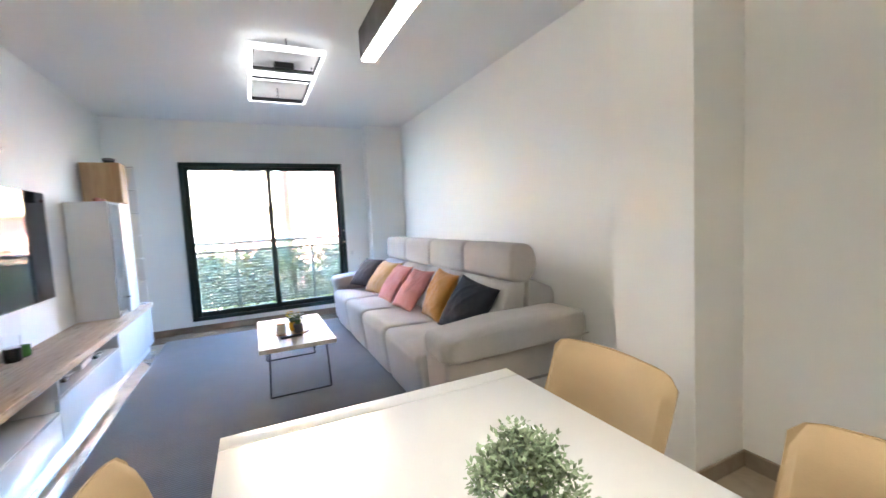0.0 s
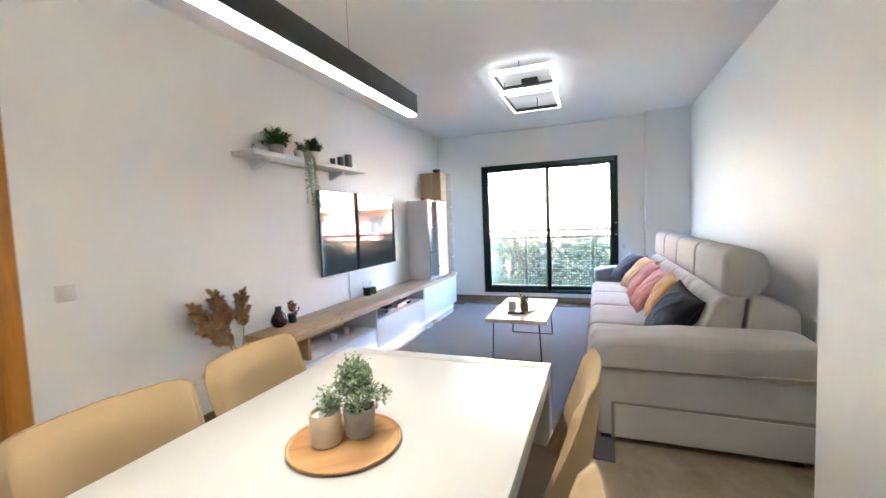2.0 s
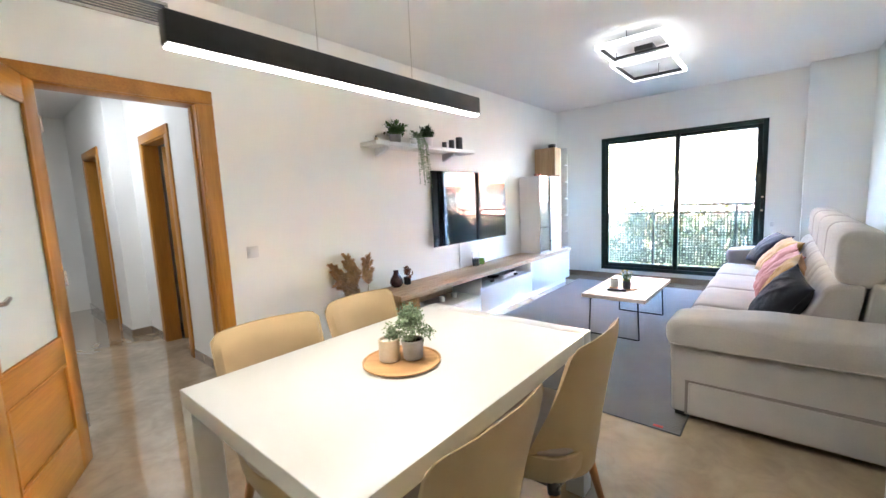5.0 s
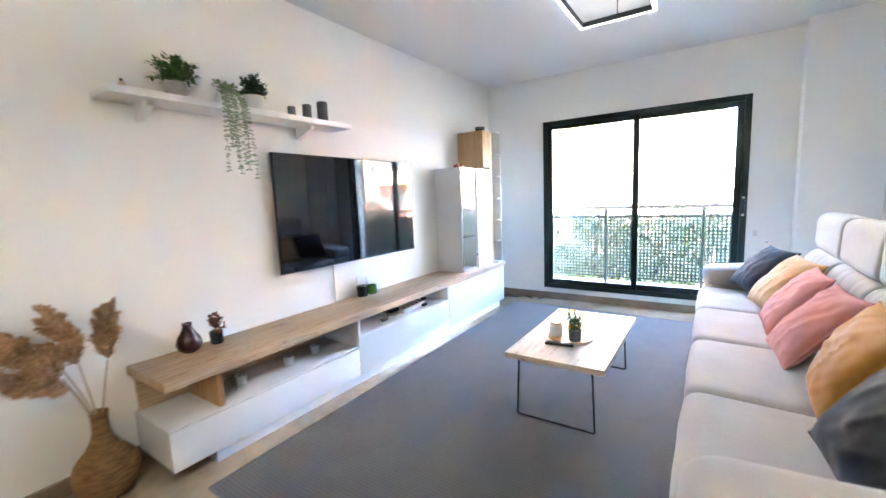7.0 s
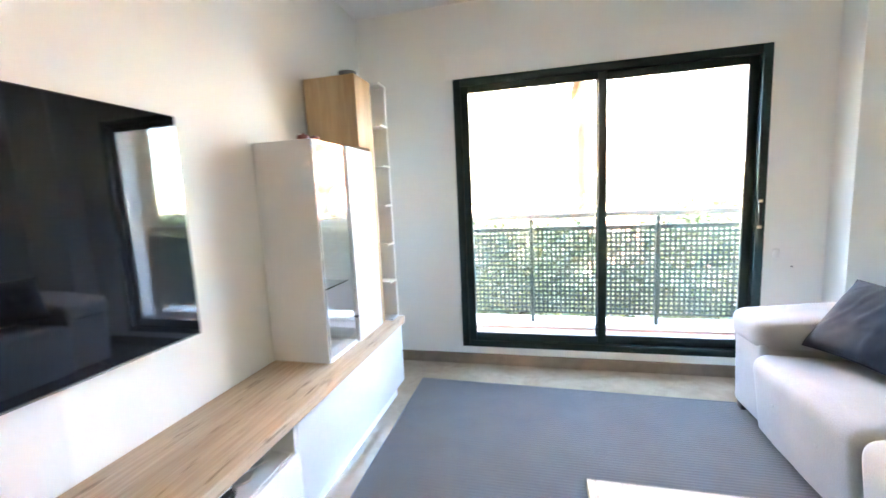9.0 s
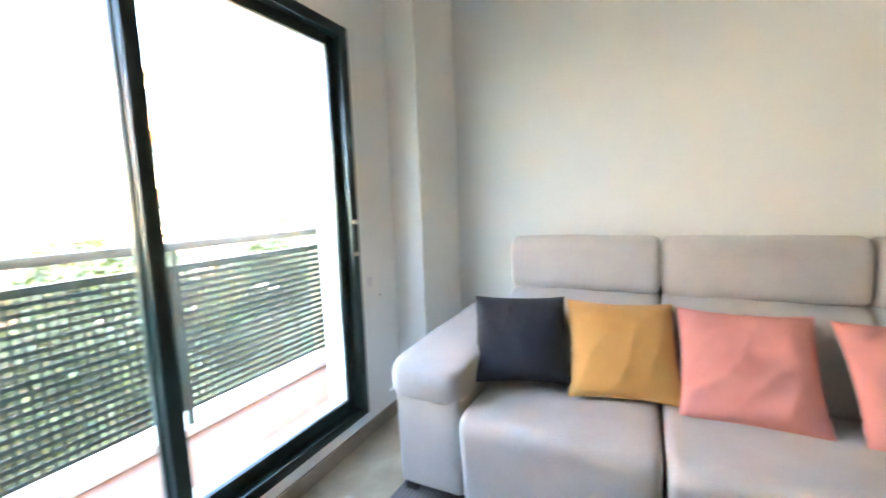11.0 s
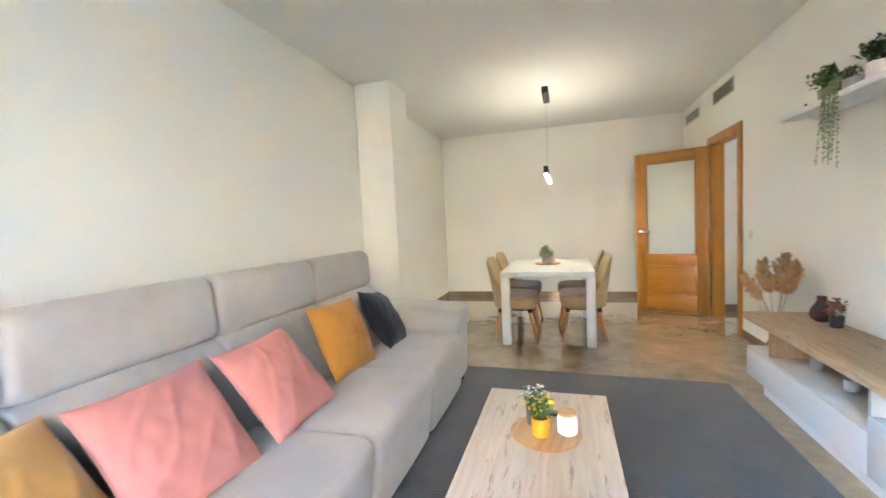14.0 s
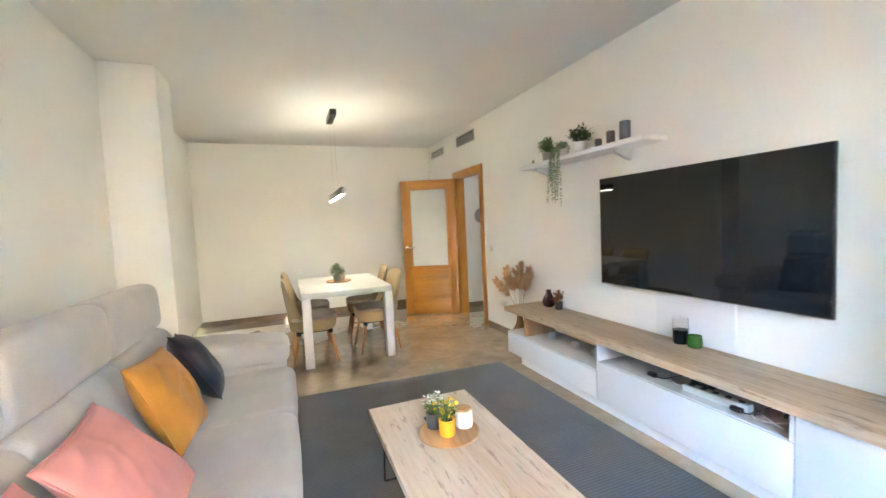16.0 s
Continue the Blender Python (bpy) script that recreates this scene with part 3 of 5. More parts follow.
def led_frame(x0, x1, y0, y1, z):
    w, h = 0.022, 0.04
    for a in ((x0, x1, y0, y0 + w), (x0, x1, y1 - w, y1), (x0, x0 + w, y0 + w, y1 - w), (x1 - w, x1, y0 + w, y1 - w)):
        part("frame_bar", B(a[0], a[1], a[2], a[3], z, z + h, bevel=0.002, seg=1), LED_COOL, cl, "lit white bar")
    i0, i1, j0, j1 = x0 + w, x1 - w, y0 + w, y1 - w
    k = 0.007
    for a in ((i0 + k, i1 - k, j0, j0 + k), (i0 + k, i1 - k, j1 - k, j1), (i0, i0 + k, j0, j1), (i1 - k, i1, j0, j1)):
        part("inner_bar", B(a[0], a[1], a[2], a[3], z + 0.004, z + h), BLACK, cl, "black inner edge")


led_frame(-0.26, 0.28, -0.62, 0.07, -0.10)
led_frame(-0.27, 0.26, -0.17, 0.60, -0.142)
part("canopy", B(-0.06, 0.10, -0.14, 0.02, -0.045, -0.0005, bevel=0.006), BLACK, cl, "black ceiling box")
part("crossbar", B(-0.235, 0.255, -0.11, -0.07, -0.062, -0.045), BLACK, cl)
for x, y, z in ((0.0, 0.58, -0.105), (0.0, -0.60, -0.065), (-0.235, -0.09, -0.062), (0.25, -0.09, -0.062)):
    part("hanger", tube(bmesh.new(), [(x, y, z), (x, y, -0.0005)], 0.004, 6), BLACK, cl)

# ---- fittings on the television wall ----
def vent(y0, y1, z0, z1, label, mt):
    v = thing("air_vent", label, "air vent", 0.0, (y0 + y1) / 2, (z0 + z1) / 2)
    w, h = (y1 - y0) / 2, (z1 - z0) / 2
    # flat sheet on the wall; its dark colour imitates the duct's shade
    part("backing", B(0.0005, 0.003, -w + 0.01, w - 0.01, -h + 0.01, h - 0.01), GREYPOT, v, "flat sheet coloured dark for the shade behind the slats")
    for a in ((-w, w, h - 0.02, h), (-w, w, -h, -h + 0.02), (-w, -w + 0.02, -h + 0.02, h - 0.02), (w - 0.02, w, -h + 0.02, h - 0.02)):
        part("frame", B(0.0005, 0.012, a[0], a[1], a[2], a[3], bevel=0.002, seg=1), mt, v)
    n = 6
    for i in range(n):
        z = -h + 0.03 + (2 * h - 0.06) * (i + 0.5) / n
        s = B(0.004, 0.016, -w + 0.02, w - 0.02, -0.002, 0.002)
        bmesh.ops.transform(s, matrix=pose(0, 0, z, 0, 30, 0), verts=s.verts)
        part("slat", s, mt, v)


vent(-6.19, -5.60, 2.475, 2.625, "grey slatted air vent high on the wall above the door", CHROME)
vent(-7.30, -6.69, 2.47, 2.61, "white slatted return air vent high on the wall", PLASTIC)
sw = thing("light_switch", "white square light switch on the wall", "switch", 0.0, -5.235, 1.04)
part("plate", B(0.0005, 0.009, -0.042, 0.042, -0.042, 0.042, bevel=0.004), PLASTIC, sw)
part("rocker", B(0.009, 0.014, -0.028, 0.028, -0.028, 0.028, bevel=0.003), PLASTIC, sw)
so = thing("wall_socket", "white double wall socket above the skirting", "socket", 0.0, -4.99, 0.38)
part("plate", B(0.0005, 0.009, -0.08, 0.08, -0.042, 0.042, bevel=0.004), PLASTIC, so)
for y in (-0.037, 0.037):
    part("outlet", L([(0.0, 0.002), (0.02, 0.002), (0.022, 0.008), (0.019, 0.0085)], n=18), PLASTIC, so).matrix_basis = pose(0.005, y, 0, 0, 90, 0)
ws = thing("wall_outlet", "small white outlet plate beside the window", "socket", 2.86, 0.0, 0.87)
part("plate", B(-0.02, 0.02, -0.008, -0.0005, -0.03, 0.03, bevel=0.003), PLASTIC, ws)
sc = thing("wall_screw", "tiny dark screw in the white wall beside the window", "screw", 2.954, 0.0, 0.780)
part("head", L([(0.0, 0.0), (0.005, 0.0), (0.0055, 0.002), (0.004, 0.004), (0.0, 0.0045)], n=12), BLACKPLASTIC, sc).matrix_basis = pose(0, -0.0005, 0, 90, 0, 0)
hp = thing("wall_plate", "round dark disc hanging on the hall wall", "wall decoration", -0.55, -6.6, 1.48)
part("disc", L([(0.0, 0.0), (0.11, 0.0), (0.12, 0.008), (0.10, 0.014), (0.0, 0.008)]), CEMENT, hp).matrix_basis = pose(0, 0.0005, 0, -90, 0, 0)

# ---- television ----
tv = thing("television", "large flat black wall-mounted television, switched off", "television", 0.0, -2.53, 0.84)
part("housing", B(0.028, 0.052, -0.745, 0.745, 0.0, 0.836, bevel=0.003), BLACKPLASTIC, tv)
part("screen", B(0.0522, 0.0535, -0.740, 0.740, 0.008, 0.831), SCREEN, tv, "glossy black screen")
part("bottom_edge", B(0.051, 0.055, -0.743, 0.743, 0.0005, 0.006), CHROME, tv, "thin metal lower edge")
part("wall_bracket", B(0.0005, 0.028, -0.35, 0.35, 0.2, 0.6), BLACK, tv)
cp = thing("cable_cover", "flat white panel on the wall under the television", "cover", 0.0, -2.52, 0.535)
part("panel", B(0.0005, 0.014, -0.27, 0.27, 0.0, 0.42, bevel=0.002, seg=1), MATTWHITE, cp)

# ---- low television unit ----
BT = 0.533
tu = thing("low_drawer_cabinet", "low white drawer unit under an oak top, open niche above", "tv unit", 0, 0, 0)
part("body", B(0.016, 0.396, -4.185, -2.953, 0.07, 0.275, bevel=0.002, seg=1), LACQUER, tu)
part("drawer_front", B(0.398, 0.416, -4.187, -2.955, 0.073, 0.271, bevel=0.003), LACQUER, tu)
part("plinth", B(0.016, 0.392, -3.98, -2.953, 0.0, 0.07), LACQUER, tu)
part("shelf_top", B(0.016, 0.412, -4.187, -2.953, 0.2755, 0.283, bevel=0.002), LACQUER, tu)
part("support", B(0.05, 0.385, -3.935, -3.905, 0.283, 0.486, bevel=0.002), OAK_Z, tu, "light oak upright under the top")
part("back_panel", B(0.016, 0.034, -4.17, -2.99, 0.283, 0.486), OAK_Y, tu, "light oak back panel")
tm = thing("low_flap_cabinet", "low white unit with a flap and an open cable niche", "tv unit", 0, 0, 0)
part("floor_board", B(0.016, 0.396, -2.951, -1.748, 0.07, 0.352), LACQUER, tm)
part("flap", B(0.398, 0.416, -2.949, -1.750, 0.073, 0.350, bevel=0.003), LACQUER, tm)
part("plinth", B(0.016, 0.392, -2.953, -1.748, 0.0, 0.07), LACQUER, tm)
part("side", B(0.016, 0.414, -2.951, -2.933, 0.352, 0.486), LACQUER, tm)
part("side", B(0.016, 0.414, -1.766, -1.748, 0.352, 0.486), LACQUER, tm)
part("back_panel", B(0.016, 0.03, -2.933, -1.766, 0.352, 0.486), OAK_Y, tm)
tc = thing("low_cabinet", "low white cabinet at the window end of the television unit", "cabinet", 0, 0, 0)
part("body", B(0.016, 0.396, -1.746, -0.505, 0.07, 0.486, bevel=0.002, seg=1), LACQUER, tc)
part("door", B(0.398, 0.416, -1.744, -0.507, 0.073, 0.484, bevel=0.003), LACQUER, tc)
part("plinth", B(0.016, 0.392, -1.746, -0.60, 0.0, 0.07), LACQUER, tc)
tp = thing("oak_worktop", "long light oak worktop over the television unit", "worktop", 0, 0, 0)
part("board", B(0.016, 0.437, -4.191, -0.50, 0.4865, BT, bevel=0.002), OAK_Y, tp)
part("front_edge", B(0.4371, 0.4415, -4.195, -0.50, 0.4868, BT - 0.0004, bevel=0.001, seg=1), OAK_Y, tp)
part("end_edge", B(0.016, 0.437, -4.195, -4.1911, 0.4868, BT - 0.0004, bevel=0.001, seg=1), OAK_Z, tp)

gc = thing("glass_cabinet", "white upright cabinet with a narrow glass door", "cabinet", 0, -1.01, BT)
part("side", B(0.016, 0.336, -0.32, -0.30, 0.0, 1.10, bevel=0.002, seg=1), LACQUER, gc)
part("side", B(0.016, 0.336, 0.30, 0.32, 0.0, 1.10, bevel=0.002, seg=1), LACQUER, gc)
part("divider", B(0.016, 0.336, -0.02, -0.002, 0.02, 1.08), LACQUER, gc)
part("top", B(0.016, 0.336, -0.30, 0.30, 1.08, 1.10), LACQUER, gc)
part("bottom", B(0.016, 0.336, -0.30, 0.30, 0.0, 0.02), LACQUER, gc)
part("back", B(0.016, 0.024, -0.30, 0.30, 0.02, 1.08), LACQUER, gc)
for z in (0.36, 0.72):
    part("shelf", B(0.03, 0.31, -0.298, -0.022, z, z + 0.008), GLASS, gc, "glass shelf")
g = part("glass_door", B(0.338, 0.343, -0.318, -0.012, 0.002, 1.098), GLASS, gc, "clear glass door")
g.visible_shadow = False
part("door", B(0.338, 0.356, -0.008, 0.32, 0.002, 1.098, bevel=0.002), LACQUER, gc)
part("knob", L([(0.006, 0), (0.006, 0.012), (0.011, 0.016), (0.011, 0.022), (0.0, 0.024)], n=14), BLACK, gc, "small black knob").matrix_basis = pose(0.344, -0.035, 0.16, 0, 90, 0)
tw = thing("oak_tower", "tall oak cabinet with a white open shelf column", "cabinet", 0, -0.67, BT)
part("body", B(0.016, 0.345, -0.012, 0.055, 0.0, 1.525, bevel=0.002, seg=1), OAK_Z, tw, "light oak panelled body")
part("upper_box", B(0.016, 0.345, -0.165, -0.012, 1.115, 1.525, bevel=0.002, seg=1), OAK_Z, tw, "light oak upper box")
part("shelf_back", B(0.016, 0.06, 0.055, 0.165, 0.0, 1.525), LACQUER, tw)
part("shelf_side", B(0.06, 0.40, 0.155, 0.165, 0.0, 1.525), LACQUER, tw)
for i in range(7):
    z = 1.513 * i / 6
    part("shelf", B(0.06, 0.40, 0.056, 0.155, z, z + 0.012), LACQUER, tw)

# ---- wall shelf ----
sh = thing("wall_shelf", "white floating wall shelf with two brackets", "shelf", 0, -3.43, 1.866)
part("board", B(0.0005, 0.225, -0.75, 0.735, 0.0, 0.035, bevel=0.003), MATTWHITE, sh)
for y in (-0.56, 0.42):
    br = slab(rounded([(0.0005, 0.0), (0.16, 0.0), (0.16, -0.025), (0.0005, -0.085)], 0.006, 2), y - 0.018, y + 0.018, 0.002, 1)
    part("bracket", br, MATTWHITE, sh, "white wedge bracket")

# ---- rug ----
rg = thing("rug", "large dark grey ribbed rug with a stitched edge", "rug", 1.55, -2.25, 0.0)
bm = bmesh.new()
quad = [(0.56, -4.108), (2.568, -4.172), (2.60, -0.40), (0.50, -0.34)]
lo = [bm.verts.new((x - 1.55, y + 2.25, 0.0005)) for x, y in quad]
hi = [bm.verts.new((x - 1.55, y + 2.25, 0.009)) for x, y in quad]
bm.faces.new(hi)
bm.faces.new(list(reversed(lo)))
for i in range(4):
    bm.faces.new((lo[i], lo[(i + 1) % 4], hi[(i + 1) % 4], hi[i]))
part("carpet", bm, RUG, rg, smooth=False)
for i in range(4):
    a, b = Vector((*quad[i], 0)) - Vector((1.55, -2.25, 0)), Vector((*quad[(i + 1) % 4], 0)) - Vector((1.55, -2.25, 0))
    part("binding", tube(bmesh.new(), [a + Vector((0, 0, 0.006)), b + Vector((0, 0, 0.006))], 0.0055, 6), GREYPOT, rg, "darker stitched binding")
part("tag", B(0.88, 0.93, -1.905, -1.885, 0.0095, 0.0115), REDTAG, rg, "small red cloth tag")

# ---- sofa ----
sf = thing("sofa", "long light grey four-seat fabric sofa with raised headrests", "sofa", 2.9, -2.16, 0.0)
SX, SY = 2.9, -2.16
edges = [-0.715, -1.450, -2.188, -2.925, -3.678]


def soften(bm, amount, freq, seed):
    """Slight unevenness of upholstery."""
    for v in bm.verts:
        v.co += amount * Vector(noise.noise_vector(v.co * freq + Vector((seed, seed, 0))))


def grid_slab(profile, y0, y1, ny, crown=0.0, rim=0.03):
    """Upholstered block: the profile drawn along y in steps, swelling in the middle and drawn in at its ends."""
    bm = bmesh.new()
    c = Vector((sum(p[0] for p in profile) / len(profile), sum(p[1] for p in profile) / len(profile)))
    rings = []
    span = abs(y1 - y0)
    near = [rim * q / span for q in (0.0, 0.04, 0.13, 0.28, 0.5, 0.75, 1.0)] if rim * 2.2 < span else [0.0, 0.1, 0.2, 0.3]
    mids = [near[-1] + (1 - 2 * near[-1]) * i / ny for i in range(1, ny)]
    for t in near + mids + [1 - q for q in reversed(near)]:
        s = min(t, 1 - t) * span
        pull = rim - math.sqrt(max(0.0, rim * rim - max(0.0, rim - s) ** 2)) if s < rim else 0.0
        swell = crown * math.sin(math.pi * t) ** 0.7
        ring = []
        for x, z in profile:
            d = (Vector((x, z)) - c)
            dn = d.normalized()
            q = Vector((x, z)) - pull * dn + swell * dn
            ring.append(bm.verts.new((q.x, y0 + (y1 - y0) * t, q.y)))
        rings.append(ring)
    n = len(profile)
    for a, b in zip(rings, rings[1:]):
        for j in range(n):
            bm.faces.new((a[j], a[(j + 1) % n], b[(j + 1) % n], b[j]))
    bm.faces.new(rings[0])
    bm.faces.new(list(reversed(rings[-1])))
    return bm


def uph(name, outline, r, y0, y1, seed, crown=0.008, rim=0.03, label="", seg=6, mat=None, fold=0.0):
    prof = rounded([(x - SX, z) for x, z in outline], r, seg)
    bm = grid_slab(prof, y0 - SY, y1 - SY, max(6, int(abs(y1 - y0) / (0.016 if fold else 0.045))), crown, rim)
    soften(bm, 0.004, 5.0, seed)
    for v in bm.verts if fold else ():
        # short gathers running down from the upper seam
        k = max(0.0, min(1.0, (v.co.z - 0.55) / 0.22))
        v.co.x += fold * k * (noise.noise(Vector((v.co.y * 11 + seed, v.co.z * 3, seed))) + 0.6 * noise.noise(Vector((v.co.y * 26, v.co.z * 5 + v.co.y * 9, seed))))
    return part(name, bm, mat or SOFA, sf, label)


for i, (a, b) in enumerate(zip(edges, edges[1:])):
    a, b = a - 0.006, b + 0.006
    seat = uph("seat", [(2.415, 0.455), (2.465, 0.05), (2.50, 0.05), (2.50, 0.20), (3.10, 0.20), (3.10, 0.435)], [0.09, 0.03, 0.02, 0.01, 0.02, 0.02], b, a, i * 3.1, 0.006, 0.042)
    for yy in ((a * 0.72 + b * 0.28), (a * 0.28 + b * 0.72)):
        part("tuft", L([(0.0, 0.0), (0.012, 0.001), (0.009, 0.005), (0.0, 0.006)], n=12), SOFA, seat, "stitched tuft").matrix_basis = pose(2.438 - SX, yy - SY, 0.27, 0, -90, 0)
    uph("back_cushion", [(2.985, 0.43), (3.155, 0.815), (3.30, 0.83), (3.245, 0.43)], [0.05, 0.055, 0.03, 0.03], b, a, 11 + i * 2.3, 0.01, 0.03, fold=0.010)
    uph("headrest", [(3.172, 0.835), (3.185, 1.108), (3.395, 1.09), (3.415, 0.90), (3.325, 0.795)], [0.05, 0.085, 0.10, 0.07, 0.05], b, a, 21 + i * 1.7, 0.004, 0.035, seg=8)
uph("back_frame", [(3.25, 0.06), (3.315, 0.85), (3.545, 0.755), (3.555, 0.06)], [0.01, 0.03, 0.04, 0.02], -3.685, -0.70, 31, 0.0, 0.03)
uph("base", [(2.51, 0.05), (2.51, 0.24), (3.25, 0.24), (3.25, 0.05)], 0.01, -3.69, -0.70, 33, 0.0, 0.01)
for (a, b, out, nm) in ((-3.985, -3.684, -1, "near"), (-0.708, -0.405, 1, "far")):
    uph("arm", [(2.49, 0.05), (2.475, 0.52), (3.53, 0.52), (3.55, 0.05)], [0.02, 0.05, 0.05, 0.02], a, b, 41 + a, 0.002, 0.025)
    lo_, hi_ = (a - 0.055, b + 0.012) if out < 0 else (a - 0.012, b + 0.03)
    uph("arm_pad", [(2.46, 0.462), (2.45, 0.605), (2.90, 0.655), (3.545, 0.645), (3.55, 0.476)], [0.04, 0.075, 0.05, 0.07, 0.04], lo_, hi_, 51 + a, 0.004, 0.075, seg=7)
    part("piping", tube(bmesh.new(), [(x - SX, (lo_ if out < 0 else hi_) - SY + (0.004 if out < 0 else -0.004), z) for x, z in ((2.48, 0.478), (2.8, 0.482), (3.2, 0.486), (3.53, 0.49))], 0.005, 6), SOFA, sf)
uph("side_drawer", [(2.575, 0.055), (2.575, 0.245), (3.54, 0.238), (3.54, 0.055)], [0.012, 0.012, 0.012, 0.012], -4.002, -3.975, 61, 0.0, 0.01, "flat upholstered panel low on the arm")
# solid strip round the drawer, coloured darker for the shade in its gap
part("drawer_gap_shade", B(2.560 - SX, 3.535 - SX, -3.992 - SY, -3.98 - SY, 0.05, 0.256), GAPSHADE, sf)
for x in (2.53, 3.44):
    for y in (-3.90, -0.45):
        part("foot", B(x - 0.03 - SX, x + 0.03 - SX, y - 0.03 - SY, y + 0.03 - SY, 0.0, 0.052, bevel=0.004), BLACKPLASTIC, sf, "black plastic foot")


# ---- pillows ----
def pillow(name, label, mat, size, thick, m, seed, wrinkle=0.006):
    bm = bmesh.new()
    n = 44
    sides = []
    for s in (1, -1):
        g = []
        for i in range(n + 1):
            row = []
            for j in range(n + 1):
                u, v = 2 * i / n - 1, 2 * j / n - 1
                e = (1 - abs(u) ** 2.6) * (1 - abs(v) ** 2.6)
                h = thick / 2 * max(0.0, e) ** 0.55
                p = Vector((u * size / 2 * (1 - 0.07 * (1 - v * v) * abs(u) ** 3), v * size / 2 * (1 - 0.07 * (1 - u * u) * abs(v) ** 3), s * h))
                f = noise.noise(Vector((u * 1.7 + seed, v * 1.7, s))) + 0.5 * noise.noise(Vector((u * 4 + seed, v * 4, 3 * s)))
                cr = 1 - 2.2 * abs(noise.noise(Vector((1.1 * u + 1.9 * v + seed, 0.7 * v - 0.5 * u, 5 + s))))
                p.z += s * e ** 0.5 * wrinkle * (1.7 * f + 0.9 * max(0.0, cr) ** 3) if e > 0 else 0
                row.append(p)
            g.append(row)
        sides.append(g)
    vs = [[[None] * (n + 1) for _ in range(n + 1)] for _ in range(2)]
    for k in range(2):
        for i in range(n + 1):
            for j in range(n + 1):
                if k == 1 and (i in (0, n) or j in (0, n)):
                    vs[1][i][j] = vs[0][i][j]
                else:
                    vs[k][i][j] = bm.verts.new(sides[k][i][j])
        for i in range(n):
            for j in range(n):
                bm.faces.new((vs[k][i][j], vs[k][i + 1][j], vs[k][i + 1][j + 1], vs[k][i][j + 1]))
    t = thing(name, label, "cushion", group="cushions on the sofa")
    t.matrix_basis = m
    part("cover", bm, mat, t)
    rim = [(u * size / 2 * (1 - 0.07 * (1 - v * v) * abs(u) ** 3), v * size / 2 * (1 - 0.07 * (1 - u * u) * abs(v) ** 3), 0) for u, v in
           [(-1 + 2 * i / 12, -1) for i in range(12)] + [(1, -1 + 2 * i / 12) for i in range(12)] + [(1 - 2 * i / 12, 1) for i in range(12)] + [(-1, 1 - 2 * i / 12) for i in range(13)]]
    part("piping", tube(bmesh.new(), rim, 0.004, 6), mat, t)
    return t


def lying(centre, up, side):
    """A cushion with its middle, the way its upright edges run and the way its level edges run."""
    u = Vector(up).normalized()
    n = u.cross(Vector(side)).normalized()
    w = n.cross(u)
    return Matrix(((u.x, w.x, n.x, centre[0]), (u.y, w.y, n.y, centre[1]), (u.z, w.z, n.z, centre[2]), (0, 0, 0, 1)))


pillow("cushion", "dark charcoal velvet cushion leaning in the sofa corner", NAVY, 0.43, 0.16, lying((2.853, -0.868, 0.66), (0.261, 0.085, 0.298), (-0.19, 0.397, -0.047)), 1.0, 0.006)
pillow("cushion", "pale ochre velvet cushion with pinched corners on the sofa", TANVELVET, 0.45, 0.16, lying((2.938, -1.297, 0.632), (0.27, 0.048, 0.328), (-0.095, 0.42, 0.0)), 2.3, 0.007)
pillow("cushion", "crumpled salmon pink cotton cushion on the sofa", PINK, 0.46, 0.13, lying((2.933, -1.741, 0.618), (0.255, 0.0, 0.332), (0.0, 0.45, 0.0)), 3.7, 0.009)
pillow("cushion", "salmon pink cotton cushion with soft folds on the sofa", PINK, 0.46, 0.13, lying((2.942, -2.265, 0.616), (0.2625, 0.0225, 0.3235), (-0.025, 0.45, 0.0)), 5.1, 0.009)
pillow("cushion", "ochre velvet cushion standing against the sofa back", MUSTARD, 0.44, 0.16, lying((2.967, -2.867, 0.640), (0.175, -0.03, 0.3745), (0.02, 0.42, 0.01)), 6.4, 0.008)
pillow("cushion", "dark charcoal velvet cushion by the sofa arm", NAVY, 0.44, 0.17, lying((2.954, -3.395, 0.625), (0.22, -0.03, 0.35), (-0.11, 0.43, 0.0)), 7.9, 0.006)

# ---- dining table ----
dt = thing("dining_table", "white rectangular dining table with square legs", "dining table", 1.866, -5.504, 0.0)
TX, TY = 0.457, 0.658
part("tabletop", B(-TX, TX, -TY, TY - 0.0715, 0.695, 0.755, bevel=0.002), TABLEWHITE, dt)
part("end_leaf", B(-TX, TX, TY - 0.0695, TY, 0.695, 0.755, bevel=0.002), TABLEWHITE, dt, "narrow white end leaf behind a fine joint")
for sx in (-1, 1):
    for sy in (-1, 1):
        part("leg", B(*sorted((sx * TX, sx * (TX - 0.085))), *sorted((sy * TY, sy * (TY - 0.085))), 0.0, 0.6945, bevel=0.003), TABLEWHITE, dt)


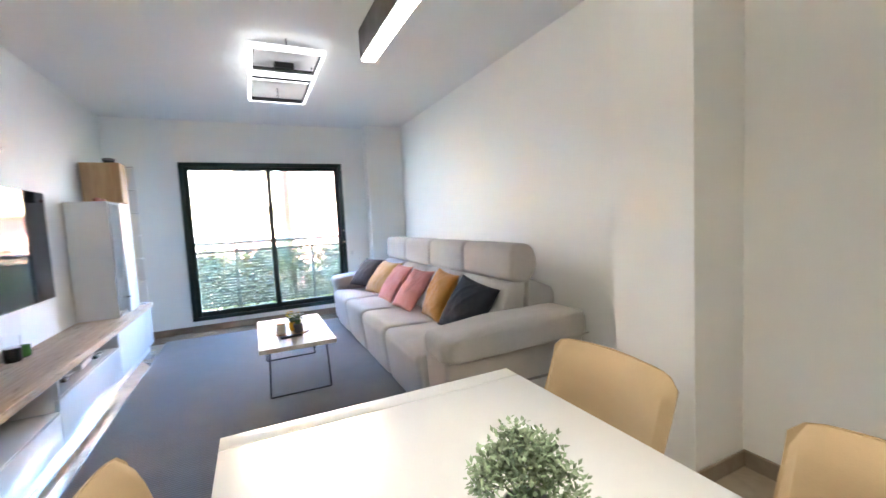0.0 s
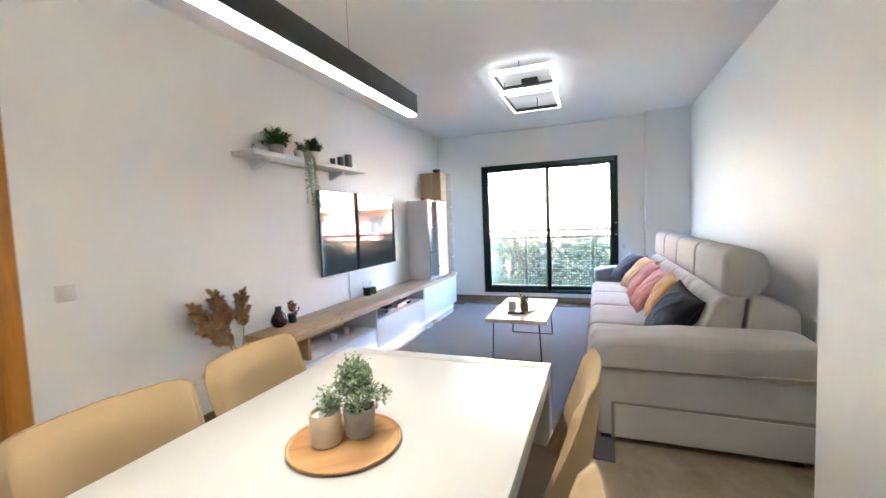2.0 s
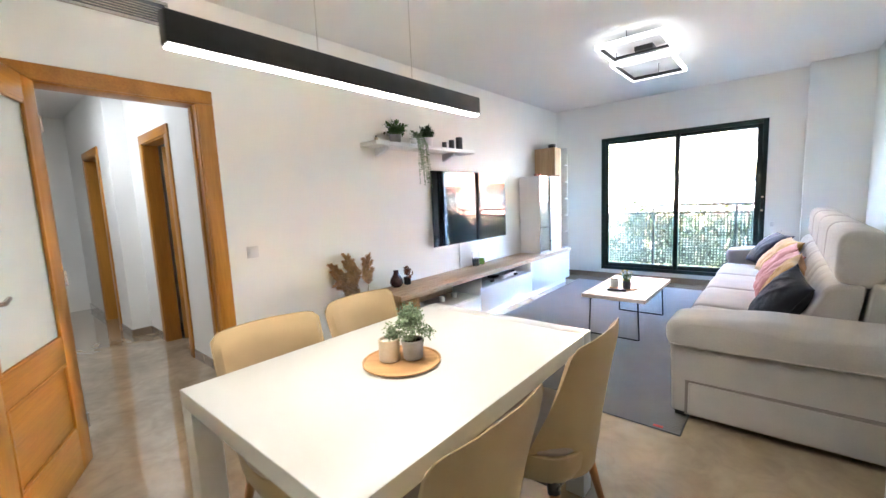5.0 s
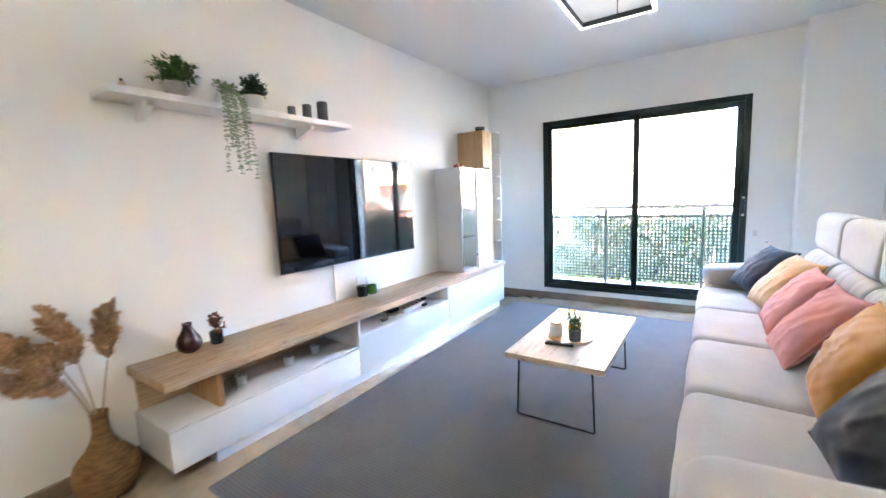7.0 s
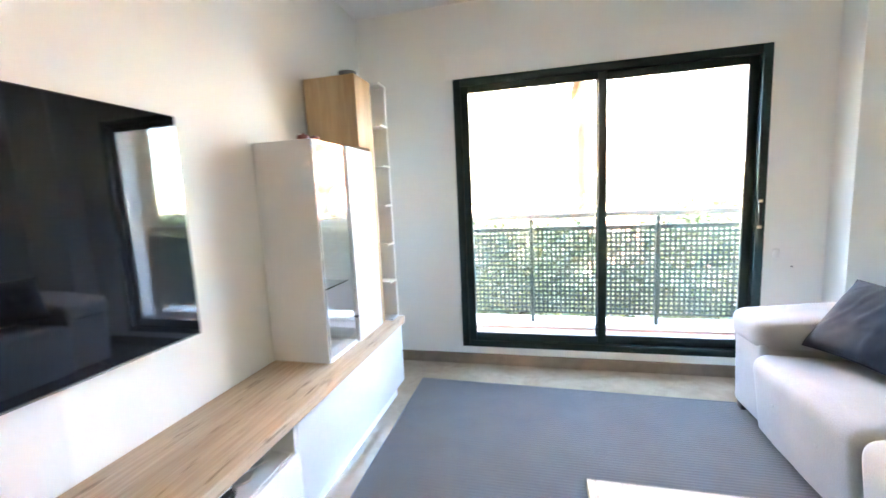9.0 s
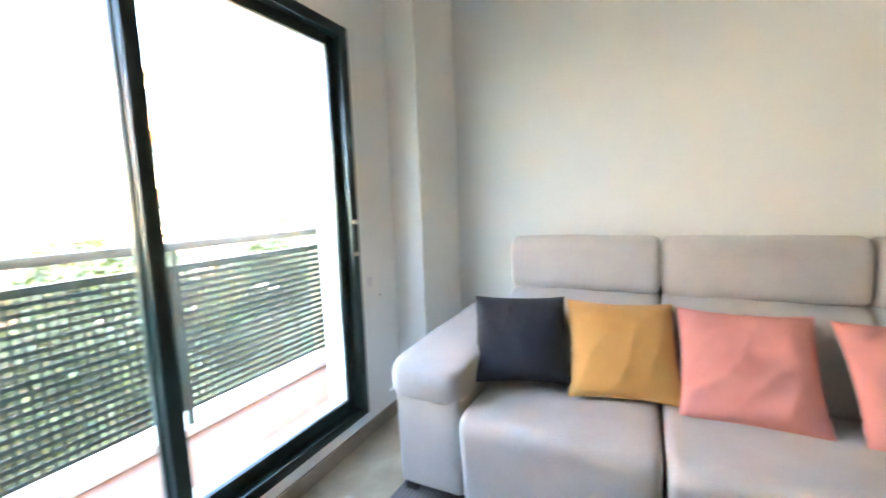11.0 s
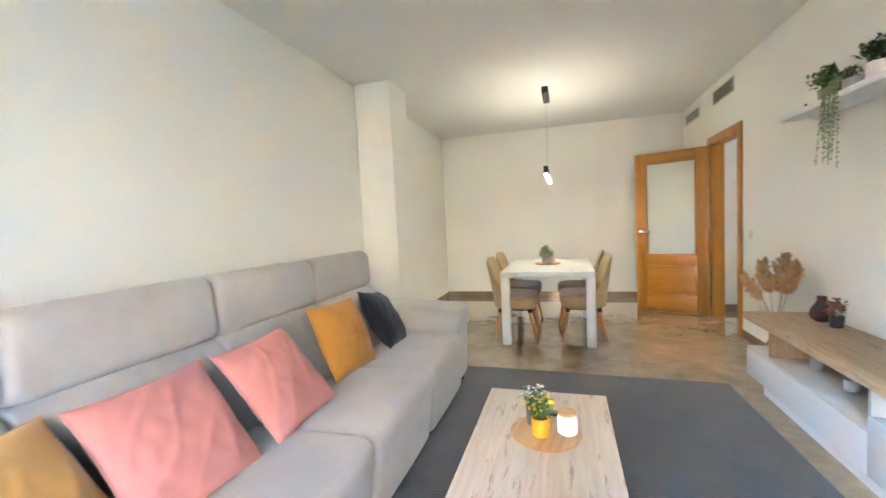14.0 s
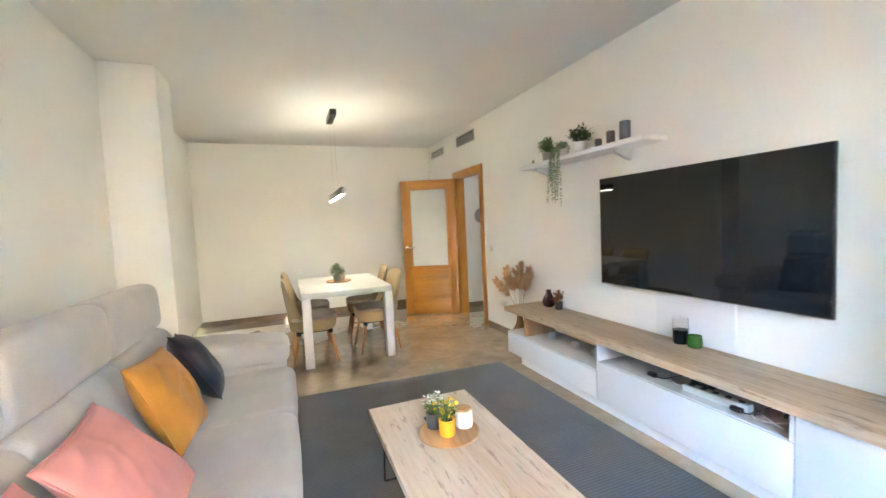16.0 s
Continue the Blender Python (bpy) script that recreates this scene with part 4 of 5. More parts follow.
# ---- chairs ----
def chair():
    c = thing("dining_chair", "beige upholstered dining chair with tapered beech legs", "chair", group="chairs round the table")
    # seat: a shell and a cushion in it
    def pad(levels, flare):
        bm, n, rings = bmesh.new(), 36, []
        for zz, k in levels:
            ring = []
            for i in range(n):
                a = 2 * math.pi * i / n
                ca, sa = math.cos(a), math.sin(a)
                e = 3.6
                r = (abs(ca) ** e + abs(sa) ** e) ** (-1 / e)
                w = 0.228 - 0.02 * (1 if ca < 0 else 0) * abs(ca)
                ring.append(bm.verts.new((flare + 0.235 * k * r * ca, w * k * r * sa, zz)))
            rings.append(ring)
        for a, b in zip(rings, rings[1:]):
            for i in range(n):
                bm.faces.new((a[i], a[(i + 1) % n], b[(i + 1) % n], b[i]))
        bm.faces.new(list(reversed(rings[0])))
        bm.faces.new(rings[-1])
        return bm

    part("seat_shell", pad(((0.335, 0.82), (0.345, 0.90), (0.38, 0.97), (0.43, 1.0), (0.452, 1.0), (0.456, 0.985)), 0.0), CHAIR, c, "beige upholstered shell under the seat")
    part("seat", pad(((0.4565, 0.97), (0.462, 0.985), (0.475, 0.985), (0.488, 0.955), (0.495, 0.88), (0.499, 0.65), (0.50, 0.3)), 0.006), TAN, c, "taupe upholstered seat")
    # shell back, curved round the sitter
    bm = bmesh.new()
    nu, nv = 18, 16
    faces = [[], []]
    for k, th in ((0, 0.0), (1, 0.045)):
        for j in range(nv + 1):
            v = j / nv
            row = []
            for i in range(nu + 1):
                u = 2 * i / nu - 1
                half = 0.216 + 0.018 * v - 0.004 * v ** 6
                top = 0.878 - 0.006 * u * u - 0.03 * abs(u) ** 14
                z = 0.345 + (top - 0.345) * v
                wrap = (0.035 + 0.15 * (1 - v) ** 1.3) * abs(u) ** 2.4
                x = -0.238 - 0.068 * v ** 1.2 + wrap
                edge = min(1.0, (1 - abs(u)) * 6, (1 - v) * 8 + 0.0)
                t = th * (0.25 + 0.75 * math.sqrt(max(0, min(1, edge))))
                row.append(bm.verts.new((x + (t if k else 0.0) + (0.0 if k else 0.016 * (1 - math.sqrt(max(0, min(1, edge))))), half * u * (1 - 0.02 * k), z)))
            faces[k].append(row)
    for k in range(2):
        for j in range(nv):
            for i in range(nu):
                q = (faces[k][j][i], faces[k][j][i + 1], faces[k][j + 1][i + 1], faces[k][j + 1][i])
                bm.faces.new(q)
    for j in range(nv):
        for i in (0, nu):
            bm.faces.new((faces[0][j][i], faces[1][j][i], faces[1][j + 1][i], faces[0][j + 1][i]))
    for i in range(nu):
        for j in (0, nv):
            bm.faces.new((faces[0][j][i], faces[1][j][i], faces[1][j][i + 1], faces[0][j][i + 1]))
    soften(bm, 0.003, 6, 5)
    part("backrest", bm, CHAIR, c, "beige curved upholstered backrest")
    part("seat_frame", B(-0.18, 0.18, -0.17, 0.17, 0.322, 0.3345, bevel=0.005), BLACK, c, "black metal frame under the seat")
    for sx in (-1, 1):
        for sy in (-1, 1):
            a, b = Vector((sx * 0.15, sy * 0.15, 0.345)), Vector((sx * 0.222, sy * 0.205, 0.0))
            part("collar", tube(bmesh.new(), [a, a + 0.13 * (b - a)], 0.024, 12), BLACK, c, "black metal leg collar")
            part("leg", tube(bmesh.new(), [a + 0.1 * (b - a), b], 0.0205, 12, 0.0125), BEECH, c, "tapered beech leg")
    return c


first = chair()
first.matrix_basis = pose(2.21, -5.175, 0, 0, 0, 180)
for x, y, r in ((2.215, -5.845, 178), (1.52, -5.258, 2), (1.54, -5.80, -5)):
    copy_thing(first, pose(x, y, 0, 0, 0, r))

# ---- coffee table ----
ct = thing("coffee_table", "low coffee table with a pale oak top and black wire legs", "coffee table", 1.786, -2.306, 0.009)
part("tabletop", B(-0.283, 0.283, -0.52, 0.52, 0.362, 0.396, bevel=0.002, seg=1), PALE_OAK, ct)
for y in (-0.475, 0.475):
    part("leg_frame", tube(bmesh.new(), [(-0.21, y, 0.362), (-0.225, y, 0.008), (-0.222, y, 0.006), (0.222, y, 0.006), (0.225, y, 0.008), (0.21, y, 0.362)], 0.006, 8), BLACK, ct, "black bent steel leg")
    part("leg_plate", B(-0.24, 0.24, y - 0.02, y + 0.02, 0.358, 0.3618), BLACK, ct)


# ---- plants and small things ----
def bush(bm, rng, x, y, z, r, h, n, size, up=0.6, aspect=0.45, clumps=0):
    """Leaves on short twigs in an uneven mound."""
    tips = []
    for k in range(clumps or max(5, n // 16)):
        d = rand_way(rng, up)
        d.z = abs(d.z)
        tips.append((Vector((x + r * d.x * rng.uniform(0.5, 1.0), y + r * d.y * rng.uniform(0.5, 1.0), z + h * (0.25 + 0.75 * d.z) * rng.uniform(0.6, 1.0)))))
    for k in range(n):
        tip = tips[k % len(tips)]
        t = rng.uniform(0.86, 1.0) if clumps else rng.uniform(0.35, 1.0)
        p = Vector((x, y, z)).lerp(tip, t) + (0.34 * rng.uniform(0.3, 1.0) if clumps else 0.16) * r * rand_way(rng)
        leaf(bm, p, (tip - Vector((x, y, z))).normalized() * 0.6 + rand_way(rng, 0.3), Vector((0, 0, 1)), size * rng.uniform(0.6, 1.25), size * aspect * rng.uniform(0.8, 1.2))
    return tips


def twigs(bm, x, y, z, tips, r=0.0012):
    for t in tips:
        tube(bm, [(x, y, z - 0.02), tuple(Vector((x, y, z)).lerp(t, 0.5) + Vector((0, 0, 0.01))), tuple(t)], r, 4)


def pot_profile(r0, r1, h, wall=0.006):
    return [(0.0, 0.0), (r0 - 0.004, 0.0), (r0, 0.004), (r1, h - 0.003), (r1 - 0.002, h), (r1 - wall, h), (r1 - wall - 0.001, h - 0.012), (0.0, h - 0.014)]


def potted(name, label, x, y, z, r0, r1, h, pot, leafmat, seed, pr, ph, n, size, category="plant", aspect=0.45, clumps=0):
    t = thing(name, label, category, x, y, z)
    rng = random.Random(seed)
    part("pot", L(pot_profile(r0, r1, h)), pot, t)
    part("soil", L([(0.0, h - 0.012), (r1 - 0.009, h - 0.0125), (r1 - 0.012, h - 0.008), (0.0, h - 0.006)], n=16), SOIL, t)
    bm = bmesh.new()
    tips = bush(bm, rng, 0, 0, h - 0.005, pr, ph, n, size, aspect=aspect, clumps=clumps)
    part("foliage", bm, leafmat, t, smooth=False)
    bm = bmesh.new()
    twigs(bm, 0, 0, h, tips)
    part("stem", bm, leafmat, t)
    return t


def tray(x, y, z, r, label, seed):
    t = thing("round_tray", label, "tray", x, y, z, seed * 40)
    part("disc", L([(0.0, 0.0), (r - 0.012, 0.0), (r - 0.002, 0.006), (r, 0.013), (r - 0.005, 0.014), (r - 0.009, 0.009), (0.0, 0.008)], n=48), TRAYWOOD, t)
    return t


# on the dining table
tray(1.878, -5.571, 0.755, 0.147, "round turned wooden tray on the dining table", 1)
potted("potted_plant", "grey-green artificial plant in a cement pot on the tray", 1.900, -5.532, 0.764, 0.036, 0.043, 0.075, CEMENT, PALELEAF, 3, 0.092, 0.125, 2600, 0.0125, aspect=0.6, clumps=24)
cp = thing("candle_pot", "cream ceramic candle pot filled with white wax on the tray", "candle holder", 1.838, -5.594, 0.764)
part("pot", L(pot_profile(0.039, 0.040, 0.082, 0.005)), CREAM, cp)
part("wax", L([(0.0, 0.0685), (0.0335, 0.0685), (0.0338, 0.071), (0.006, 0.070), (0.0, 0.0695)], n=24), PETALW, cp, "white candle wax")

# on the coffee table
tray(1.772, -2.405, 0.405, 0.142, "round turned wooden tray on the coffee table", 2)


def flower_pot(x, y, z, pot, petal, seed, n, label):
    t = thing("flower_pot", label, "flower pot", x, y, z)
    rng = random.Random(seed)
    h, r = 0.075, 0.036
    part("pot", L(pot_profile(r, r + 0.002, h)), pot, t)
    part("soil", L([(0.0, h - 0.012), (r - 0.007, h - 0.0125), (r - 0.01, h - 0.008), (0.0, h - 0.006)], n=16), SOIL, t)
    st, fl = bmesh.new(), bmesh.new()
    for k in range(n):
        a, q = rng.uniform(0, 6.28), rng.uniform(0.1, 1.0) ** 0.6
        tip = Vector((0.062 * q * math.cos(a), 0.062 * q * math.sin(a), h + rng.uniform(0.045, 0.095) * (1.1 - 0.35 * q)))
        tube(st, [(0.3 * tip.x, 0.3 * tip.y, h - 0.01), tuple(0.7 * tip + Vector((0, 0, 0.3 * h))), tuple(tip)], 0.0009, 4)
        for j in range(5):
            leaf(st, Vector((0.3 * tip.x, 0.3 * tip.y, h)).lerp(tip, rng.uniform(0.1, 0.85)), rand_way(rng, 0.8), Vector((0, 0, 1)), 0.026, 0.006)
        if rng.random() < 0.8:
            nn = rng.randint(5, 7)
            tilt = rand_way(rng, 2.2)
            u = tilt.orthogonal().normalized()
            w = tilt.cross(u)
            for j in range(nn):
                b = 2 * math.pi * j / nn
                leaf(fl, tip, math.cos(b) * u + math.sin(b) * w + 0.25 * tilt, tilt, 0.010, 0.0065)
    part("greenery", st, LEAF, t, "green stems and leaves", smooth=False)
    part("blossoms", fl, petal, t, smooth=False)


flower_pot(1.818, -2.475, 0.414, GREYPOT, PETALW, 7, 42, "white daisy bunch in a dark grey pot on the tray")
flower_pot(1.788, -2.385, 0.414, YELLOWPOT, PETALY, 8, 46, "yellow flowers in a bright yellow pot on the tray")
jr = thing("jar", "white ceramic jar with a wooden lid on the tray", "jar", 1.685, -2.425, 0.414)
part("body", L([(0.0, 0.0), (0.036, 0.0), (0.040, 0.004), (0.041, 0.06), (0.036, 0.074), (0.034, 0.078), (0.0, 0.078)]), WHITEPOT, jr)
part("lid", L([(0.0, 0.078), (0.036, 0.078), (0.037, 0.081), (0.037, 0.086), (0.035, 0.088), (0.0, 0.088)]), TRAYWOOD, jr, "flat wooden lid")
rm = thing("remote_control", "black remote control lying on the coffee table", "remote control", 1.752, -2.572, 0.405, 9)
part("body", B(-0.085, 0.085, -0.021, 0.021, 0.0, 0.017, bevel=0.006, seg=3), BLACKPLASTIC, rm)
for i in range(6):
    for j in (-1, 0, 1):
        part("button", B(-0.065 + 0.022 * i, -0.053 + 0.022 * i, 0.011 * j - 0.003, 0.011 * j + 0.003, 0.017, 0.0185), GREYPOT, rm)

# on the television unit
v = thing("plum_vase", "small glossy plum-coloured vase on the oak top", "vase", 0.10, -3.925, BT)
part("body", L([(0.0, 0.0), (0.030, 0.0), (0.048, 0.015), (0.058, 0.042), (0.050, 0.075), (0.030, 0.105), (0.021, 0.128), (0.024, 0.146), (0.020, 0.146), (0.017, 0.128), (0.0, 0.11)], n=36), PLUM, v).scale = (1.12, 1.12, 1.12)
d = thing("dried_flower_pot", "dried brown flowers in a small black pot", "flower pot", 0.10, -3.775, BT)
part("pot", L(pot_profile(0.034, 0.036, 0.075)), BLACKPLASTIC, d)
rng = random.Random(12)
bm = bmesh.new()
bush(bm, rng, 0, 0, 0.075, 0.055, 0.12, 130, 0.032, aspect=0.7)
part("flowers", bm, DRIED, d, "dried brown and cream petals", smooth=False)
bm = bmesh.new()
for k in range(7):
    a = rng.uniform(0, 6.28)
    tube(bm, [(0, 0, 0.06), (0.03 * math.cos(a), 0.03 * math.sin(a), 0.11), (0.045 * math.cos(a), 0.045 * math.sin(a), 0.15)], 0.0012, 4)
part("stem", bm, STALK, d)
c = thing("candle_glass", "tall smoked glass candle holder with a dark lower half", "candle holder", 0.075, -2.555, BT)
part("base", L([(0.0, 0.0), (0.040, 0.0), (0.044, 0.006), (0.046, 0.09), (0.0, 0.09)]), SMOKE, c)
g = part("glass", L([(0.0462, 0.09), (0.045, 0.165), (0.0435, 0.165), (0.0445, 0.092)], n=30), GLASS, c, "clear upper glass")
c = thing("candle_holder", "low ribbed green glass candle holder", "candle holder", 0.085, -2.45, BT)
part("bowl", L([(0.0, 0.0), (0.030, 0.0), (0.041, 0.008), (0.044, 0.04), (0.040, 0.062), (0.040, 0.078), (0.037, 0.078), (0.036, 0.06), (0.0, 0.05)], n=36), GREENGLASS, c)
for x, y in ((0.22, -3.725), (0.225, -3.405), (0.215, -3.185)):
    c = thing("tealight_glass", "small frosted grey tealight glass in the niche", "candle holder", x, y, 0.283, group="tealight glasses")
    part("cup", L([(0.0, 0.0), (0.025, 0.0), (0.030, 0.004), (0.033, 0.058), (0.030, 0.058), (0.027, 0.02), (0.0, 0.018)], n=22), TEALIGHT, c)

# in the cable niche
ps = thing("power_strip", "white power strip lying in the open niche", "power strip", 0.30, -2.17, 0.352, 4)
part("body", B(-0.028, 0.028, -0.17, 0.17, 0.0, 0.04, bevel=0.005), PLASTIC, ps)
for i in range(5):
    part("outlet", L([(0.0, 0.0), (0.016, 0.0), (0.017, 0.003), (0.0, 0.003)], n=14), GREYPOT, ps).matrix_basis = pose(0, -0.13 + 0.065 * i, 0.04)


def cable(name, label, pts, r, mat):
    bm = bmesh.new()
    P = [Vector(p) for p in pts]
    out = []
    for i in range(len(P) - 1):
        a, b, c_, d_ = P[max(i - 1, 0)], P[i], P[i + 1], P[min(i + 2, len(P) - 1)]
        for k in range(8):
            t = k / 8
            out.append(0.5 * (2 * b + (c_ - a) * t + (2 * a - 5 * b + 4 * c_ - d_) * t * t + (3 * b - a - 3 * c_ + d_) * t ** 3))
    out.append(P[-1])
    t = thing(name, label, "cable")
    part("cord", tube(bm, out, r, 8), mat, t)
    return t


Z = 0.3562
cable("power_cable", "white cable looping down in the niche", [(0.06, -2.62, 0.46), (0.12, -2.60, 0.40), (0.24, -2.50, Z), (0.30, -2.40, Z), (0.28, -2.345, Z + 0.01)], 0.004, CABLE_W)
cable("power_cable", "black cable lying in the niche", [(0.31, -2.56, Z), (0.29, -2.49, Z + 0.004), (0.20, -2.42, Z + 0.03), (0.10, -2.35, Z + 0.01)], 0.0035, BLACKPLASTIC)
cable("power_cable", "coiled white cable at the end of the niche", [(0.30, -1.99, Z), (0.34, -1.93, Z), (0.26, -1.86, Z), (0.15, -1.88, Z), (0.16, -1.97, Z + 0.005), (0.28, -1.95, Z + 0.012), (0.33, -1.83, Z)], 0.004, CABLE_W)
cable("power_cable", "black cable beside the power strip", [(0.33, -2.03, Z), (0.30, -1.98, Z), (0.20, -1.96, Z + 0.02), (0.12, -1.93, Z)], 0.0035, BLACKPLASTIC)
for x, y in ((0.315, -2.565), (0.335, -2.04), (0.20, -1.87)):
    a = thing("power_plug", "black power plug in the niche", "plug", x, y, 0.352)
    part("body", B(-0.016, 0.016, -0.03, 0.03, 0.0, 0.026, bevel=0.008, seg=3), BLACKPLASTIC, a)
mr = thing("media_box", "small black media box in the niche", "media box", 0.17, -2.32, 0.352)
part("case", B(-0.05, 0.05, -0.06, 0.06, 0.0, 0.03, bevel=0.006), BLACKPLASTIC, mr)

# on the wall shelf
ST = 1.866 + 0.035
potted("potted_plant", "bushy green plant in a pale cement pot on the shelf", 0.115, -3.845, ST, 0.050, 0.056, 0.085, CEMENT, LEAF, 21, 0.13, 0.14, 480, 0.036, aspect=0.55)
potted("potted_plant", "bushy dark green plant in a white pot on the shelf", 0.125, -3.41, ST, 0.052, 0.060, 0.092, WHITEPOT, DARKLEAF, 22, 0.115, 0.14, 440, 0.035, aspect=0.55)
tp_ = thing("trailing_plant", "grey-green plant trailing over the shelf edge from a white pot", "plant", 0.135, -3.60, ST)
part("pot", L(pot_profile(0.040, 0.045, 0.07)), WHITEPOT, tp_)
rng = random.Random(31)
fo, stx = bmesh.new(), bmesh.new()
bush(fo, rng, 0.02, 0, 0.065, 0.085, 0.075, 260, 0.024, 0.2, 0.6)
for k in range(16):
    y = rng.uniform(-0.07, 0.09)
    ln = rng.uniform(0.10, 0.42) if k > 4 else rng.uniform(0.30, 0.44)
    pts = [Vector((0.02, 0.3 * y, 0.075)), Vector((0.075, 0.7 * y, 0.08)), Vector((0.105, y, 0.0)), Vector((0.108 + rng.uniform(0, 0.02), y + rng.uniform(-0.02, 0.02), -ln))]
    for i in range(3):
        n = 4 if i < 2 else max(4, int(ln / 0.022))
        for j in range(n):
            p = pts[i].lerp(pts[i + 1], (j + rng.random()) / n)
            for s in (-1, 1):
                leaf(fo, p, Vector((rng.uniform(-0.3, 0.5), s, rng.uniform(-0.9, 0.1))), Vector((1, 0, 0.2)), rng.uniform(0.012, 0.02), 0.010)
    tube(stx, [tuple(p) for p in pts], 0.0011, 4)
part("foliage", fo, PALELEAF, tp_, smooth=False)
part("stem", stx, PALELEAF, tp_)
for y, h, r in ((-3.165, 0.066, 0.025), (-3.04, 0.098, 0.030), (-2.905, 0.137, 0.037)):
    k = thing("candle_cup", "dark grey ceramic cup in a row of three sizes", "candle holder", 0.155, y, ST, group="grey cups on the shelf")
    part("cup", L([(0.0, 0.0), (r - 0.002, 0.0), (r, 0.004), (r, h - 0.002), (r - 0.003, h), (r - 0.006, h - 0.002), (r - 0.007, h - 0.02), (0.0, h - 0.022)], n=26), GREYPOT, k)
k = thing("perfume_bottle", "tiny amber bottle at the end of the shelf", "bottle", 0.12, -4.085, ST)
part("body", B(-0.012, 0.012, -0.012, 0.012, 0.0, 0.042, bevel=0.003), CREAM, k)
part("cap", L([(0.0, 0.042), (0.007, 0.042), (0.007, 0.056), (0.0, 0.057)], n=12), BLACKPLASTIC, k)

# on the cabinets
k = thing("trinket_pot", "small copper pots with lids on the white cabinet", "pot", 0.24, -1.24, BT + 1.10)
part("body", L([(0.0, 0.0), (0.028, 0.0), (0.032, 0.02), (0.028, 0.032), (0.0, 0.032)], n=20), COPPER, k)
part("knob", L([(0.0, 0.032), (0.008, 0.034), (0.009, 0.042), (0.0, 0.046)], n=12), COPPER, k)
k = thing("trinket_pot", "low copper dish with a dark rim on the white cabinet", "pot", 0.26, -1.17, BT + 1.10)
part("body", L([(0.0, 0.0), (0.022, 0.0), (0.026, 0.03), (0.023, 0.03), (0.0, 0.02)], n=20), COPPER, k)
k = thing("trinket_bottle", "small dark bottle on the white cabinet", "bottle", 0.22, -1.11, BT + 1.10)
part("body", L([(0.0, 0.0), (0.014, 0.0), (0.015, 0.03), (0.007, 0.038), (0.007, 0.05), (0.0, 0.05)], n=16), PLUM, k)
k = thing("round_tin", "round black tin with a grey lid on the oak tower", "tin", 0.22, -0.66, BT + 1.525)
part("body", L([(0.0, 0.0), (0.052, 0.0), (0.054, 0.004), (0.054, 0.042), (0.0, 0.042)]), BLACKPLASTIC, k)
part("lid", L([(0.0, 0.042), (0.056, 0.042), (0.056, 0.064), (0.053, 0.066), (0.0, 0.066)]), GREYPOT, k)
for x, y, z, h in ((0.2, -1.22, 0.02, 0.10), (0.18, -1.13, 0.02, 0.07), (0.2, -1.2, 0.368, 0.09), (0.2, -1.16, 0.728, 0.08)):
    k = thing("cabinet_glass", "dark drinking glass behind the cabinet's glass door", "glass", x, y, BT + z)
    part("cup", L([(0.0, 0.0), (0.026, 0.0), (0.032, h), (0.029, h), (0.024, 0.01), (0.0, 0.01)], n=20), SMOKE, k)

# pampas in the floor vase
pv = thing("floor_vase", "bulbous woven rush floor vase holding pampas grass", "vase", 0.16, -4.365, 0.0)
prof = [(0.0, 0.0), (0.10, 0.0), (0.135, 0.02)]
for i in range(29):
    a = i / 28
    z = 0.02 + 0.25 * a
    prof.append((0.135 + 0.052 * math.sin(math.pi * min(1, a * 1.15 + 0.05)) - 0.095 * max(0, a - 0.55) ** 1.4 * 2.2 + 0.004 * (i % 2), z))
prof += [(0.062, 0.285), (0.052, 0.31), (0.048, 0.35), (0.050, 0.39), (0.056, 0.405), (0.052, 0.41), (0.044, 0.40), (0.0, 0.36)]
prof = [(r * 0.68, z) for r, z in prof]
part("basket", L(prof, n=44), WICKER, pv)
pg = thing("pampas_grass", "dry brown pampas plumes standing in the rush vase", "dried grass", 0.16, -4.365, 0.36)
rng = random.Random(44)


def plume(base, mid, tip, n, r):
    """A feathery head of fine strands along a bent stalk."""
    st = tube(bmesh.new(), [base, base.lerp(mid, 0.5) + Vector((0, 0, 0.01)), mid], 0.0042, 6, 0.003)
    part("stalk", st, STALK, pg)
    bm = bmesh.new()
    ax = (tip - mid).normalized()
    ref = ax.orthogonal().normalized()
    for b in range(40):
        t = (b + rng.random()) / 40
        a = rng.uniform(0, 6.28)
        side = math.cos(a) * ref + math.sin(a) * ax.cross(ref)
        root = mid.lerp(tip, t)
        ln = r * (1.15 - 0.55 * t) * rng.uniform(0.75, 1.3)
        way = (0.62 * side + 0.95 * ax).normalized()
        for k in range(n // 40):
            s = rng.random()
            p = root + ln * s * way + 0.006 * rand_way(rng)
            w = (0.5 * rand_way(rng) + way + Vector((0, 0, -0.25))).normalized()
            q = ln * rng.uniform(0.28, 0.6) * (1.15 - 0.5 * s)
            o = w.cross(rand_way(rng)).normalized() * rng.uniform(0.0009, 0.0019)
            v0, v1, v2, v3, v4 = (bm.verts.new(x) for x in (p - o, p + o, p + 0.55 * q * w + o, p + 0.55 * q * w - o, p + q * w + Vector((0, 0, -0.15 * q))))
            bm.faces.new((v0, v1, v2, v3))
            bm.faces.new((v3, v2, v4))
    part("plume", bm, PAMPAS, pg, smooth=False)


